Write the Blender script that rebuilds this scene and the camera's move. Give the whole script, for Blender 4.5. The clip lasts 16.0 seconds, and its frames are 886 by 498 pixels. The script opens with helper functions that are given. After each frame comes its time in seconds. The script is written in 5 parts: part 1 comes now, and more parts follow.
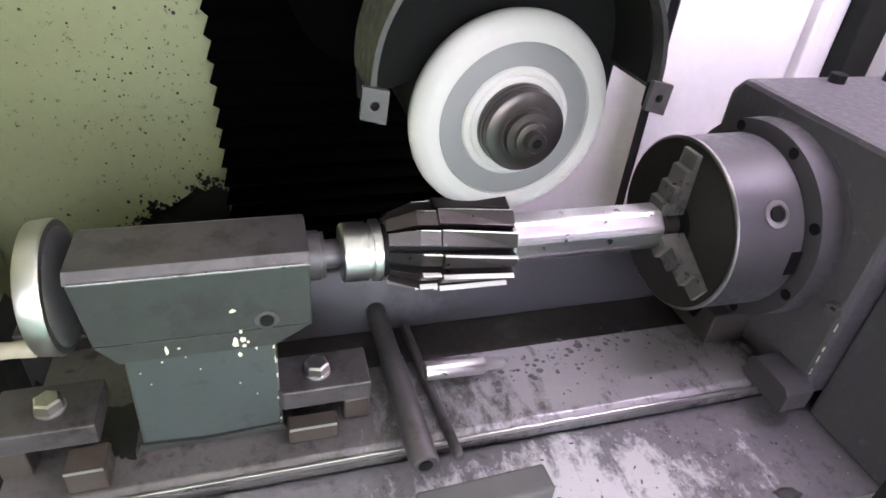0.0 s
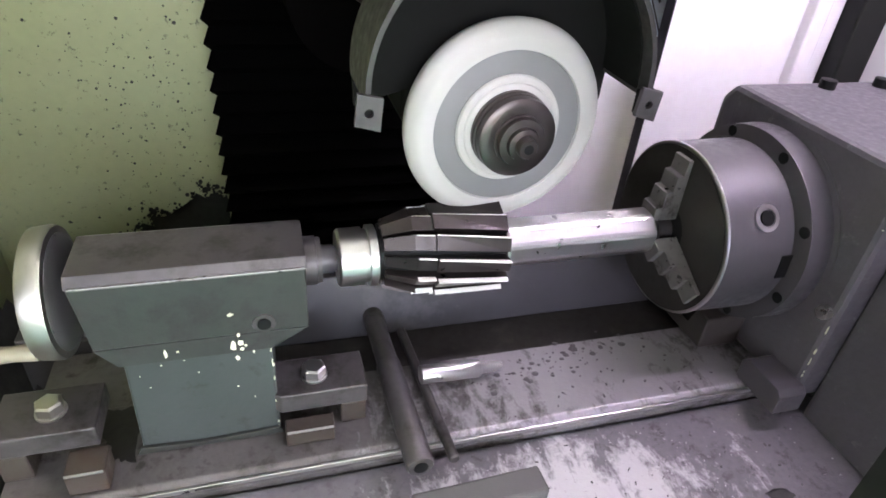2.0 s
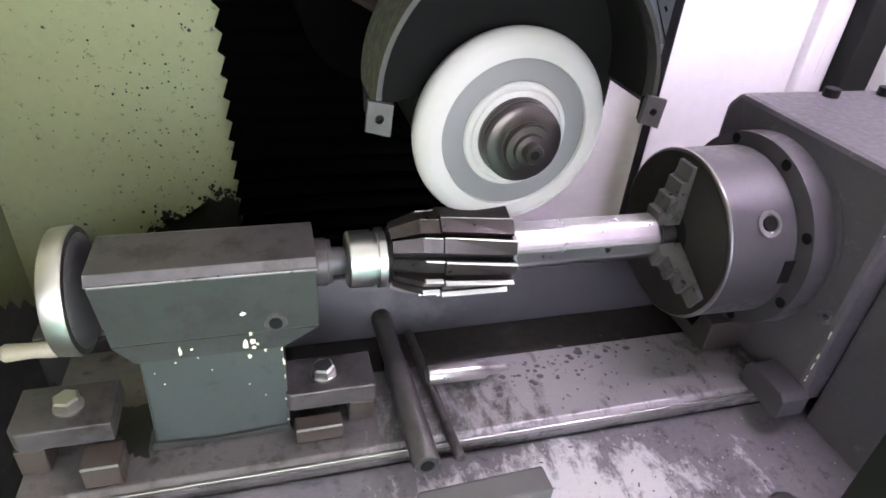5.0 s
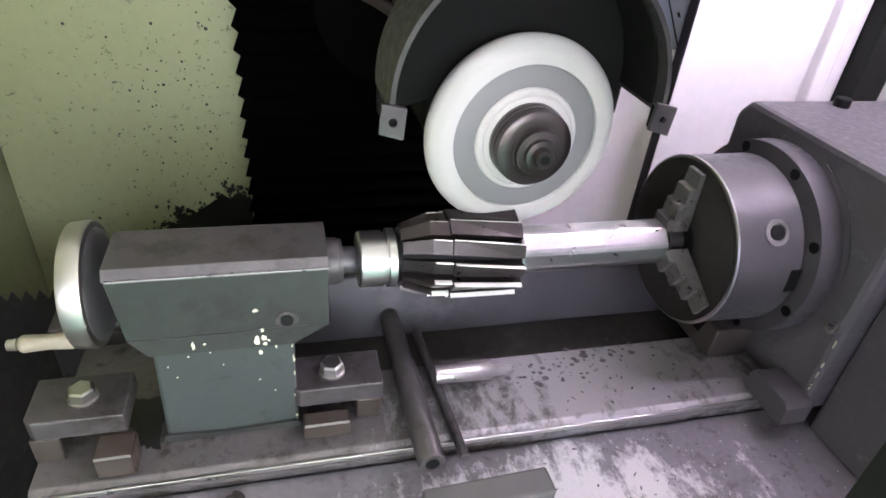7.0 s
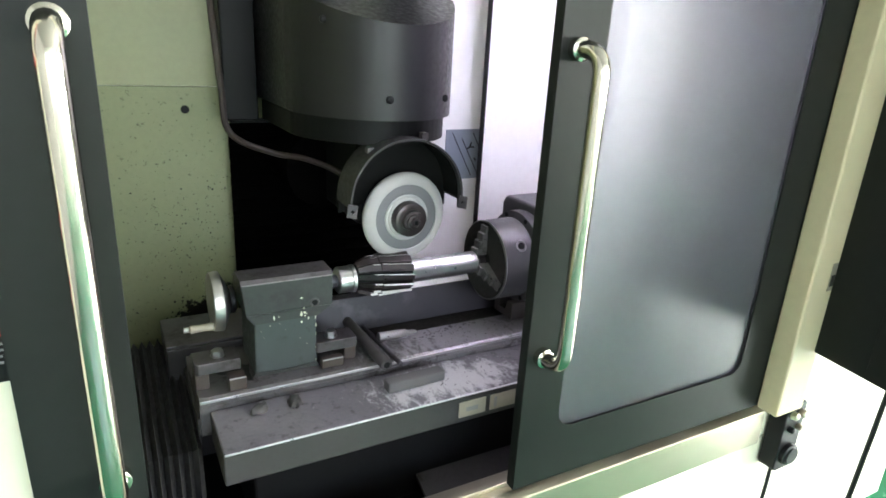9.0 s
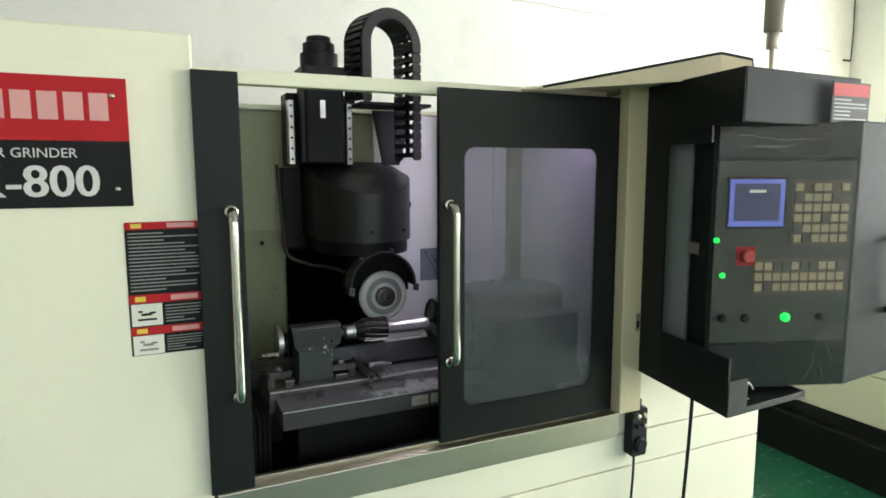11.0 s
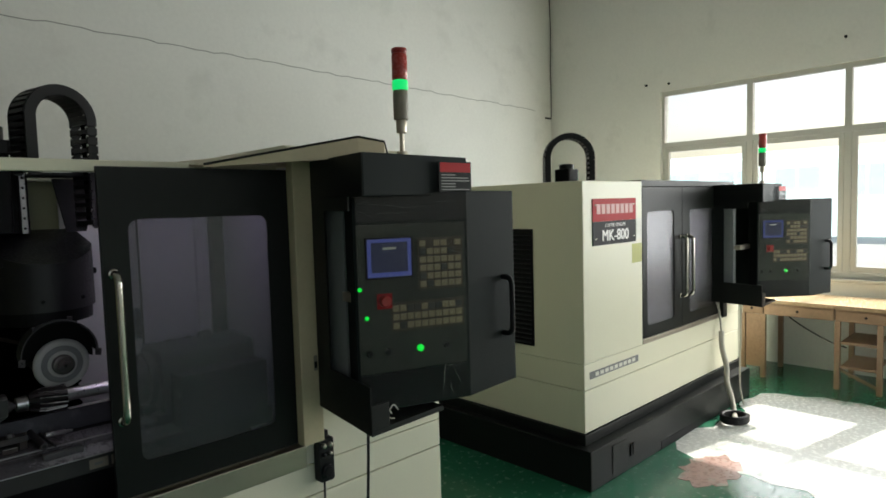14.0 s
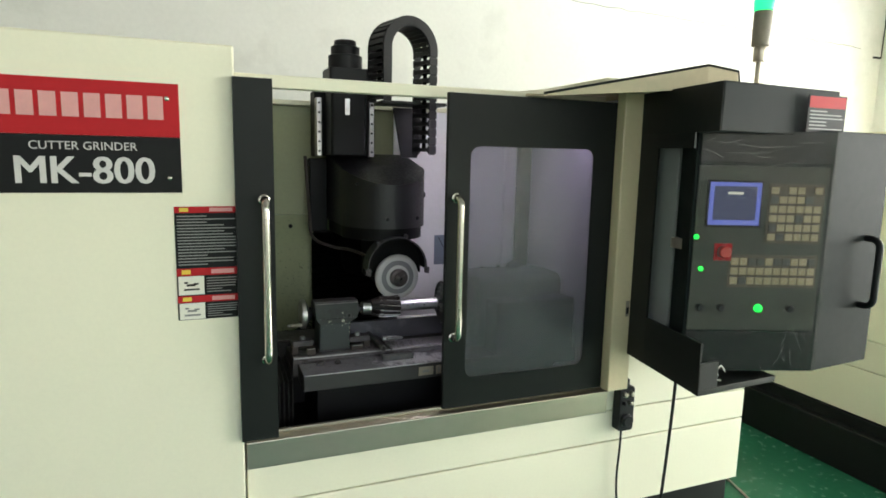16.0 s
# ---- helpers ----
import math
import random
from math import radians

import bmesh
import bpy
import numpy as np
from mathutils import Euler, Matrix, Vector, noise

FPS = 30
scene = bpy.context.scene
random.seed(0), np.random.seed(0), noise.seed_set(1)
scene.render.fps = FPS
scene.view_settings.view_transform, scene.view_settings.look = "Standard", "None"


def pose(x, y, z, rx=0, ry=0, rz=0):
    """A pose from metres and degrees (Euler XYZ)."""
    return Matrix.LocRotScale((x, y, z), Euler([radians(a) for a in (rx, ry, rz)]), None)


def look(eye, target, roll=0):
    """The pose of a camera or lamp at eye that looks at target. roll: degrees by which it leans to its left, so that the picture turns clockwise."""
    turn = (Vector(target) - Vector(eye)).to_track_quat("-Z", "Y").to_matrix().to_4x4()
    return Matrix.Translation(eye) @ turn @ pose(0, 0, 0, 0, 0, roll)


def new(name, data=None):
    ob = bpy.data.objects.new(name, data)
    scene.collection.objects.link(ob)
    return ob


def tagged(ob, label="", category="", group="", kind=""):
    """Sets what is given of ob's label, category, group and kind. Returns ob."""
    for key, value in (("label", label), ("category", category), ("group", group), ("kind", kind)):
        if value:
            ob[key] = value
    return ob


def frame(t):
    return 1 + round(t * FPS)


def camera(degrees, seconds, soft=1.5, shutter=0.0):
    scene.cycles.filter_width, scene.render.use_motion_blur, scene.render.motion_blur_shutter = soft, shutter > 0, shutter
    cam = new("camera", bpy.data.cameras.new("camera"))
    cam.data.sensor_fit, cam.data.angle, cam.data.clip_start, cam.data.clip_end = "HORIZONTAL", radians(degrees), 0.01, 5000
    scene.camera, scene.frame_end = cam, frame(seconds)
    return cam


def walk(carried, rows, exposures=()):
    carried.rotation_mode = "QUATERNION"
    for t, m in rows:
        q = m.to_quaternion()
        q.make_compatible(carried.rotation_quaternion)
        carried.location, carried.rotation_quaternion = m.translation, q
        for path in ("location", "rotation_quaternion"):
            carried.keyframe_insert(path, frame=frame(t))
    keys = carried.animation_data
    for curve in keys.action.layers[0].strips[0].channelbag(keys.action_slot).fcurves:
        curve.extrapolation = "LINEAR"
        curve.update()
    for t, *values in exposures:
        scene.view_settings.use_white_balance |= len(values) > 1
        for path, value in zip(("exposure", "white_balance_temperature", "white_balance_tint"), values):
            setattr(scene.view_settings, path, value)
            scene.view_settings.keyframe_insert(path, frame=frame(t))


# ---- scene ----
cam = camera(71.66, 16.0, soft=1.7, shutter=0.0)
ROWS = [
    (0, -0.2532, -0.0964, 1.4364, -15.63, -34.31, -4.60),
    (0.5, -0.2538, -0.0970, 1.4366, -15.43, -33.94, -4.79),
    (1, -0.2567, -0.0967, 1.4352, -15.30, -33.84, -4.84),
    (1.5, -0.2556, -0.0989, 1.4376, -15.37, -33.95, -4.66),
    (2, -0.2498, -0.1055, 1.4400, -15.61, -33.69, -4.34),
    (2.5, -0.2463, -0.1093, 1.4415, -15.50, -33.81, -4.15),
    (3, -0.2475, -0.1088, 1.4428, -15.57, -33.40, -4.45),
    (3.5, -0.2528, -0.1087, 1.4457, -15.13, -33.10, -4.30),
    (4, -0.2536, -0.1088, 1.4425, -15.08, -33.30, -4.20),
    (4.5, -0.2526, -0.1137, 1.4432, -15.03, -33.12, -4.18),
    (7, -0.2564, -0.1209, 1.4499, -13.55, -33.34, -4.92),
    (7.5, -0.2702, -0.1827, 1.4739, -15.03, -29.91, -5.16),
    (8, -0.3912, -0.3375, 1.5045, -26.43, -25.88, -4.70),
    (8.2, -0.4258, -0.3918, 1.5193, -27.73, -24.71, -4.58),
    (10.3, -0.6677, -1.3793, 1.6322, -27.10, -12.38, 0.18),
    (10.5, -0.6562, -1.4712, 1.6211, -26.62, -12.37, 0.88),
    (11, -0.7388, -1.6546, 1.6706, -24.57, -7.12, 0.17),
    (11.5, -0.8226, -1.8135, 1.6975, -25.76, -7.04, 0.58),
    (12, -0.7816, -1.9567, 1.7821, -26.35, -3.64, 0.74),
    (12.5, -0.6492, -2.0537, 1.7918, -32.32, -3.56, 0.26),
    (13, -0.5795, -2.1173, 1.7844, -40.73, -3.14, 0.83),
    (13.5, -0.5652, -2.1362, 1.7711, -43.86, -3.16, 1.51),
    (14, -0.5549, -2.1291, 1.7594, -43.99, -4.00, 1.64),
    (14.5, -0.5598, -2.0822, 1.7422, -39.44, -6.08, 1.59),
    (15, -0.6007, -2.0079, 1.7416, -31.49, -7.88, 0.91),
    (15.5, -0.6733, -1.9414, 1.7243, -26.66, -8.56, -0.58),
    (16, -0.7635, -1.8837, 1.7083, -21.76, -8.56, -1.24),
]
EXPOSURES = [
    (0, 4.3, 6620, 21), (7, 4.3, 6620, 21), (7.6, 4.35, 6450, 18), (8.1, 4.35, 6350, 14), (9.3, 3.3, 6400, 11), (10.3, 2.55, 6450, 11), (10.6, 2.45, 6450, 11), (11, 2.15, 6450, 11),
    (12, 2.0, 6500, 11), (12.5, 1.85, 6500, 11), (13, 0.92, 6350, 11), (14, 0.38, 6420, 11), (14.5, 0.65, 6550, 11), (15.2, 1.75, 6780, 11), (16, 2.1, 6620, 10),
]
walk(cam, [(t, pose(x, y, z, 90 + pitch, roll, yaw)) for t, x, y, z, yaw, pitch, roll in ROWS], EXPOSURES)

# ---- light ----
SUN_DIR = Vector((0.72, -0.16, 0.68)).normalized()
world = bpy.data.worlds.new("sky")
scene.world = world
world.use_nodes = True
wn = world.node_tree.nodes
sky = wn.new("ShaderNodeTexSky")
sky.sky_type = "NISHITA"
sky.sun_disc = False
sky.dust_density, sky.air_density = 3.5, 1.0
sky.sun_elevation = math.asin(SUN_DIR.z)
sky.sun_rotation = math.atan2(SUN_DIR.x, SUN_DIR.y)
world.node_tree.links.new(sky.outputs[0], wn["Background"].inputs[0])
wn["Background"].inputs[1].default_value = 0.15
sun = new("sun", bpy.data.lights.new("sun", "SUN"))
sun.data.energy, sun.data.angle, sun.data.color = 5.0, radians(0.6), (1.0, 0.95, 0.86)
sun.matrix_world = look(SUN_DIR * 30, (0, 0, 0))


def area(name, at, target, w, h, power, color):
    """A rectangular lamp that stands in for the sky light of an opening, or is a lamp tube."""
    lamp = new(name, bpy.data.lights.new(name, "AREA"))
    lamp.data.shape, lamp.data.size, lamp.data.size_y = "RECTANGLE", w, h
    lamp.data.energy, lamp.data.color = power, color
    lamp.matrix_world = look(at, target)
    return lamp


area("daylight_fill", (6.36, -1.85, 2.0), (0, -1.85, 1.7), 6.2, 2.0, 185, (0.97, 1.0, 0.97))
# fill for the machine fronts; its south window is unseen and added
area("daylight_fill", (-0.3, -5.9, 2.5), (-0.3, 0, 1.6), 6.0, 2.2, 9, (1.0, 1.0, 0.93))
tube = area("machine_tube_lamp", (0.42, 0.16, 1.836), (0, 0, 0), 0.42, 0.03, 0.54, (0.89, 0.81, 1.0))
tube.matrix_world = pose(0.42, 0.16, 1.836, 42, 0, 0)

# ---- materials ----
def mat(name, base, rough=0.5, metal=0.0, vary=0.08, scale=6.0, fine=60.0, bump=0.02, dirt=None, dirt_amount=0.0, dirt_scale=3.0, spec=0.5):
    """A procedural surface: base colour with variation at two scales, stains of a second colour, uneven gloss and fine relief."""
    m = bpy.data.materials.new(name)
    m.use_nodes = True
    n, l = m.node_tree.nodes, m.node_tree.links
    b = n["Principled BSDF"]
    co = n.new("ShaderNodeTexCoord")
    def noise_tex(s, detail, rough_n=0.55):
        t = n.new("ShaderNodeTexNoise")
        t.inputs["Scale"].default_value, t.inputs["Detail"].default_value, t.inputs["Roughness"].default_value = s, detail, rough_n
        l.new(co.outputs["Object"], t.inputs["Vector"])
        return t
    big, small = noise_tex(scale, 3), noise_tex(fine, 4)
    add = n.new("ShaderNodeMath")
    add.operation = "ADD"
    l.new(big.outputs[0], add.inputs[0])
    l.new(small.outputs[0], add.inputs[1])
    ramp = n.new("ShaderNodeMapRange")
    ramp.inputs[1].default_value, ramp.inputs[2].default_value = 0.6, 1.4
    ramp.inputs[3].default_value, ramp.inputs[4].default_value = 1 - vary, 1 + vary
    l.new(add.outputs[0], ramp.inputs[0])
    mul = n.new("ShaderNodeMix")
    mul.data_type, mul.blend_type = "RGBA", "MULTIPLY"
    mul.inputs[0].default_value = 1.0
    mul.inputs[6].default_value = (*base, 1)
    l.new(ramp.outputs[0], mul.inputs[7])
    colour = mul.outputs[2]
    if dirt:
        patch = noise_tex(dirt_scale, 8, 0.68)
        r = n.new("ShaderNodeMapRange")
        r.inputs[1].default_value, r.inputs[2].default_value = 0.62 - 0.3 * dirt_amount, 0.72 - 0.2 * dirt_amount
        l.new(patch.outputs[0], r.inputs[0])
        mix = n.new("ShaderNodeMix")
        mix.data_type = "RGBA"
        mix.inputs[7].default_value = (*dirt, 1)
        l.new(r.outputs[0], mix.inputs[0])
        l.new(colour, mix.inputs[6])
        colour = mix.outputs[2]
    l.new(colour, b.inputs["Base Color"])
    spread = 0.03 if metal > 0.9 or spec < 0.3 else 0.12
    rr = n.new("ShaderNodeMapRange")
    rr.inputs[1].default_value, rr.inputs[2].default_value = 0.3, 0.7
    rr.inputs[3].default_value, rr.inputs[4].default_value = max(rough - spread, 0.03), min(rough + spread, 1)
    l.new(small.outputs[0], rr.inputs[0])
    l.new(rr.outputs[0], b.inputs["Roughness"])
    b.inputs["Metallic"].default_value = metal
    b.inputs["Specular IOR Level"].default_value = spec
    if bump:
        bp = n.new("ShaderNodeBump")
        bp.inputs["Strength"].default_value, bp.inputs["Distance"].default_value = min(bump * 8, 1), bump * 0.1
        l.new(add.outputs[0], bp.inputs["Height"])
        l.new(bp.outputs[0], b.inputs["Normal"])
    return m


def glow(name, colour, strength):
    m = bpy.data.materials.new(name)
    m.use_nodes = True
    b = m.node_tree.nodes["Principled BSDF"]
    b.inputs["Base Color"].default_value = (*[c * 0.3 for c in colour], 1)
    b.inputs["Emission Color"].default_value = (*colour, 1)
    b.inputs["Emission Strength"].default_value = strength
    return m


def pane_mat(name, haze, tint, rough=0.05, ior=1.45):
    """Clear sheet with some dust on it: mostly let-through, a little scattered, and mirror gloss."""
    m = bpy.data.materials.new(name)
    m.use_nodes = True
    n, l = m.node_tree.nodes, m.node_tree.links
    n.remove(n["Principled BSDF"])
    tr, df, gl = n.new("ShaderNodeBsdfTransparent"), n.new("ShaderNodeBsdfDiffuse"), n.new("ShaderNodeBsdfGlossy")
    tr.inputs[0].default_value = (*tint, 1)
    df.inputs[0].default_value = (0.6, 0.62, 0.6, 1)
    gl.inputs["Roughness"].default_value = rough
    tex = n.new("ShaderNodeTexNoise")
    tex.inputs["Scale"].default_value, tex.inputs["Detail"].default_value = 4.0, 4
    co = n.new("ShaderNodeTexCoord")
    l.new(co.outputs["Object"], tex.inputs["Vector"])
    mr = n.new("ShaderNodeMapRange")
    mr.inputs[1].default_value, mr.inputs[2].default_value = 0.3, 0.7
    mr.inputs[3].default_value, mr.inputs[4].default_value = haze * 0.7, haze * 1.3
    l.new(tex.outputs[0], mr.inputs[0])
    a, c = n.new("ShaderNodeMixShader"), n.new("ShaderNodeMixShader")
    l.new(mr.outputs[0], a.inputs[0])
    l.new(tr.outputs[0], a.inputs[1])
    l.new(df.outputs[0], a.inputs[2])
    fr = n.new("ShaderNodeFresnel")
    fr.inputs[0].default_value = ior
    l.new(fr.outputs[0], c.inputs[0])
    l.new(a.outputs[0], c.inputs[1])
    l.new(gl.outputs[0], c.inputs[2])
    l.new(c.outputs[0], n["Material Output"].inputs[0])
    return m


CREAM = mat("cream_paint", (0.76, 0.73, 0.56), 0.42, 0, 0.03, 2, 90, 0.006)
TAN = mat("aged_tan_paint", (0.58, 0.50, 0.32), 0.45, 0, 0.06, 3, 60, 0.003)
# stained cream, its base also darkened to hold the shade inside the machine
CREAM_IN = mat("stained_shaded_cream_paint", (0.238, 0.256, 0.140), 0.5, 0, 0.10, 4, 70, 0.01, (0.0225, 0.0225, 0.015), 0.055, 110.0)
WHITE_IN = mat("white_sheet_metal", (0.84, 0.82, 0.84), 0.4, 0, 0.04, 3, 60, 0.006)
CHAR = mat("charcoal_paint", (0.0125, 0.014, 0.0125), 0.42, 0, 0.10, 3, 60, 0.001, spec=0.16)
GREY = mat("slate_grey_paint", (0.0100, 0.0145, 0.0136), 0.6, 0, 0.03, 3, 30, 0.0, spec=0.10)
BLACK = mat("black_cast_paint", (0.0035, 0.0035, 0.004), 0.5, 0, 0.15, 8, 120, 0.01, spec=0.2)
HEADP = mat("spindle_casing_paint", (0.0088, 0.0084, 0.0104), 0.40, 0, 0.12, 5, 110, 0.01)
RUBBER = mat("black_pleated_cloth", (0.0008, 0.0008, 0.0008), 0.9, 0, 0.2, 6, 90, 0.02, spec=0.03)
DUSTCLOTH = mat("dusty_pleated_cloth", (0.014, 0.0125, 0.0125), 0.8, 0, 0.3, 9, 90, 0.02, (0.032, 0.029, 0.028), 0.3, 8)
PLASTIC = mat("black_plastic", (0.008, 0.008, 0.009), 0.45, 0, 0.1, 8, 30, 0.001, spec=0.25)
CHROME = mat("polished_chrome", (0.58, 0.55, 0.48), 0.17, 1.0, 0.05, 5, 80, 0.003)
STEEL = mat("ground_steel", (0.50, 0.49, 0.49), 0.30, 1.0, 0.05, 8, 60, 0.0)
STAINLESS = mat("brushed_stainless", (0.47, 0.425, 0.34), 0.36, 1.0, 0.06, 3, 20, 0.0)
# bases of the next two lowered to carry the shade round the clamps
DULL = mat("shaded_grimy_steel", (0.0837, 0.07564, 0.07936), 0.45, 0.55, 0.25, 9, 120, 0.02, (0.031, 0.02604, 0.02356), 0.30, 14)
RUSTY = mat("shaded_rust_brown_steel", (0.0651, 0.0527, 0.0465), 0.5, 0.5, 0.25, 9, 120, 0.02, (0.062, 0.03596, 0.02356), 0.45, 13)
CHUCKM = mat("oily_grey_cast_iron", (0.088, 0.082, 0.092), 0.42, 0.45, 0.12, 8, 120, 0.012)
HSM = mat("violet_grey_machine_paint", (0.078, 0.0725, 0.0845), 0.48, 0.0, 0.20, 9, 140, 0.03, (0.15, 0.143, 0.152), 0.06, 55)
GREENM = mat("grey_green_machine_paint", (0.035, 0.0435, 0.0425), 0.45, 0, 0.16, 7, 120, 0.02, (0.022, 0.0225, 0.0225), 0.16, 30)
GREEND = mat("grimy_grey_green_paint", (0.0235, 0.0255, 0.0238), 0.42, 0, 0.28, 14, 120, 0.02, (0.0165, 0.0140, 0.0145), 0.42, 24)
TABLEM = mat("dust_covered_table_steel", (0.150, 0.140, 0.156), 0.55, 0.15, 0.30, 10, 150, 0.03, (0.075, 0.069, 0.075), 0.22, 60)
def dust_heap(m, at, size, colour):
    """Lays caked pale dust, streaked across the table, over a surface in a ragged oval."""
    n, l = m.node_tree.nodes, m.node_tree.links
    b = n["Principled BSDF"]
    old = b.inputs["Base Color"].links[0].from_socket
    co = n.new("ShaderNodeTexCoord")
    mp = n.new("ShaderNodeMapping")
    mp.vector_type = "TEXTURE"
    mp.inputs["Location"].default_value, mp.inputs["Scale"].default_value = at, size
    l.new(co.outputs["Object"], mp.inputs["Vector"])
    ln = n.new("ShaderNodeVectorMath")
    ln.operation = "LENGTH"
    l.new(mp.outputs[0], ln.inputs[0])
    def tex(scale, stretch, turn, detail, rough):
        t, q = n.new("ShaderNodeTexNoise"), n.new("ShaderNodeMapping")
        t.inputs["Scale"].default_value, t.inputs["Detail"].default_value, t.inputs["Roughness"].default_value = scale, detail, rough
        t.inputs["Distortion"].default_value = 0.5
        q.inputs["Rotation"].default_value, q.inputs["Scale"].default_value = (0, 0, radians(turn)), (1.0, stretch, 1.0)
        l.new(co.outputs["Object"], q.inputs["Vector"])
        l.new(q.outputs[0], t.inputs["Vector"])
        return t.outputs[0]
    def calc(op, x, y):
        k = n.new("ShaderNodeMath")
        k.operation = op
        for i, v in enumerate((x, y)):
            if isinstance(v, float):
                k.inputs[i].default_value = v
            else:
                l.new(v, k.inputs[i])
        return k.outputs[0]
    oval = calc("MULTIPLY", calc("SUBTRACT", 1.0, ln.outputs["Value"]), 0.30)
    body = calc("ADD", calc("ADD", oval, calc("MULTIPLY", tex(52, 0.42, -18, 7, 0.66), 0.75)), calc("MULTIPLY", tex(190, 1.0, 0, 4, 0.6), 0.22))
    r = n.new("ShaderNodeMapRange")
    r.inputs[1].default_value, r.inputs[2].default_value = 0.525, 0.65
    l.new(body, r.inputs[0])
    mix = n.new("ShaderNodeMix")
    mix.data_type = "RGBA"
    mix.inputs[7].default_value = (*colour, 1)
    l.new(r.outputs[0], mix.inputs[0])
    l.new(old, mix.inputs[6])
    l.new(mix.outputs[2], b.inputs["Base Color"])


dust_heap(TABLEM, (-0.045, 0.165, 0.972), (0.19, 0.075, 1.0), (0.50, 0.485, 0.51))
JAWM = mat("worn_jaw_steel", (0.19, 0.18, 0.18), 0.36, 0.6, 0.2, 20, 120, 0.01, (0.07, 0.06, 0.058), 0.25, 40)
CHANNELM = mat("shaded_brown_channel", (0.022, 0.018, 0.017), 0.6, 0.1, 0.3, 14, 120, 0.02, (0.05, 0.042, 0.04), 0.2, 30)
TABLEF = mat("plain_dark_table_front", (0.038, 0.036, 0.035), 0.5, 0.2, 0.15, 10, 120, 0.02)
RAILM = mat("worn_table_rail_steel", (0.115, 0.105, 0.107), 0.42, 0.4, 0.30, 10, 150, 0.03, (0.045, 0.038, 0.036), 0.30, 40)
dust_heap(RAILM, (0.06, 0.285, 0.998), (0.26, 0.12, 1.0), (0.275, 0.26, 0.278))
WHEELW = mat("white_abrasive", (0.46, 0.45, 0.435), 0.75, 0, 0.03, 20, 300, 0.01)
WHEELG = mat("grey_blotter_ring", (0.185, 0.185, 0.19), 0.6, 0, 0.05, 20, 200, 0.006)
HUBM = mat("brown_burnished_steel", (0.11, 0.094, 0.092), 0.34, 0.95, 0.06, 20, 60, 0.0)
GUARDM = mat("dark_grey_guard_steel", (0.042, 0.0405, 0.040), 0.45, 0.3, 0.12, 8, 120, 0.003)
GUARDIN = mat("black_guard_lining", (0.010, 0.010, 0.0095), 0.85, 0, 0.15, 8, 120, 0.012, spec=0.1)
CARBIDE = mat("dark_blade_steel", (0.048, 0.04, 0.04), 0.38, 0.75, 0.2, 20, 120, 0.0)
EDGE = mat("bright_ground_edge", (0.85, 0.83, 0.80), 0.4, 0.4, 0.05, 20, 150, 0.004)
ALU = mat("cast_aluminium", (0.42, 0.41, 0.39), 0.36, 1.0, 0.08, 10, 60, 0.0)
DISH = mat("oily_satin_dish", (0.085, 0.082, 0.086), 0.38, 0.55, 0.1, 10, 40, 0.0)
RECESS = mat("pale_grey_recess_paint", (0.22, 0.235, 0.23), 0.5, 0, 0.06, 6, 60, 0.004)
BRASSY = mat("tan_plastic_grip", (0.26, 0.23, 0.18), 0.5, 0, 0.15, 12, 100, 0.01)
CHIP = mat("chipped_bare_cream_primer", (0.72, 0.72, 0.55), 0.6, 0, 0.1, 30, 150, 0.01)
RED = mat("red_sign_enamel", (0.42, 0.018, 0.022), 0.5, 0, 0.05, 5, 90, 0.001, spec=0.12)
SIGNBLK = mat("black_sign_enamel", (0.012, 0.012, 0.012), 0.5, 0, 0.1, 5, 90, 0.001, spec=0.12)
SIGNWHT = mat("silver_sign_print", (0.55, 0.53, 0.50), 0.4, 0.2, 0.08, 20, 90, 0.004)
PINK = mat("pale_red_print", (0.62, 0.30, 0.28), 0.5, 0, 0.06, 20, 90, 0.003)
LABELW = mat("white_label_print", (0.72, 0.70, 0.60), 0.5, 0, 0.05, 20, 90, 0.003)
LABELG = mat("grey_label_print", (0.20, 0.20, 0.19), 0.5, 0, 0.05, 20, 90, 0.003)
YELLOW = mat("yellow_print", (0.70, 0.50, 0.05), 0.5, 0, 0.05, 20, 90, 0.003)
BLUEGREY = mat("blue_grey_scale_plate", (0.22, 0.25, 0.31), 0.4, 0.3, 0.08, 10, 90, 0.004)
PANELM = mat("grey_panel_enamel", (0.050, 0.055, 0.046), 0.55, 0, 0.05, 8, 90, 0.001, spec=0.2)
KEYM = mat("ivory_keycap", (0.33, 0.27, 0.165), 0.45, 0, 0.12, 20, 90, 0.004)
KEYD = mat("dark_keycap", (0.05, 0.05, 0.045), 0.45, 0, 0.12, 20, 90, 0.004)
ESTOP = mat("red_stop_button", (0.32, 0.022, 0.016), 0.35, 0, 0.04, 20, 90, 0.004)
SCREEN = glow("lit_blue_screen", (0.09, 0.12, 0.46), 0.24)
SCREEND = glow("dim_screen_field", (0.05, 0.06, 0.16), 0.10)
LEDG = glow("green_lamp", (0.0, 1.0, 0.06), 0.62)
LEDRED = mat("red_lamp_lens", (0.45, 0.06, 0.05), 0.25, 0, 0.05, 20, 90, 0.004)
LENSGREEN = glow("green_beacon_lens", (0.01, 1.0, 0.22), 0.52)
GLASS = pane_mat("dusty_machine_window", 0.085, (0.48, 0.46, 0.53), 0.26, 1.44)
KEYB = mat("brown_keypad_membrane", (0.075, 0.056, 0.036), 0.5, 0, 0.1, 20, 90, 0.004)
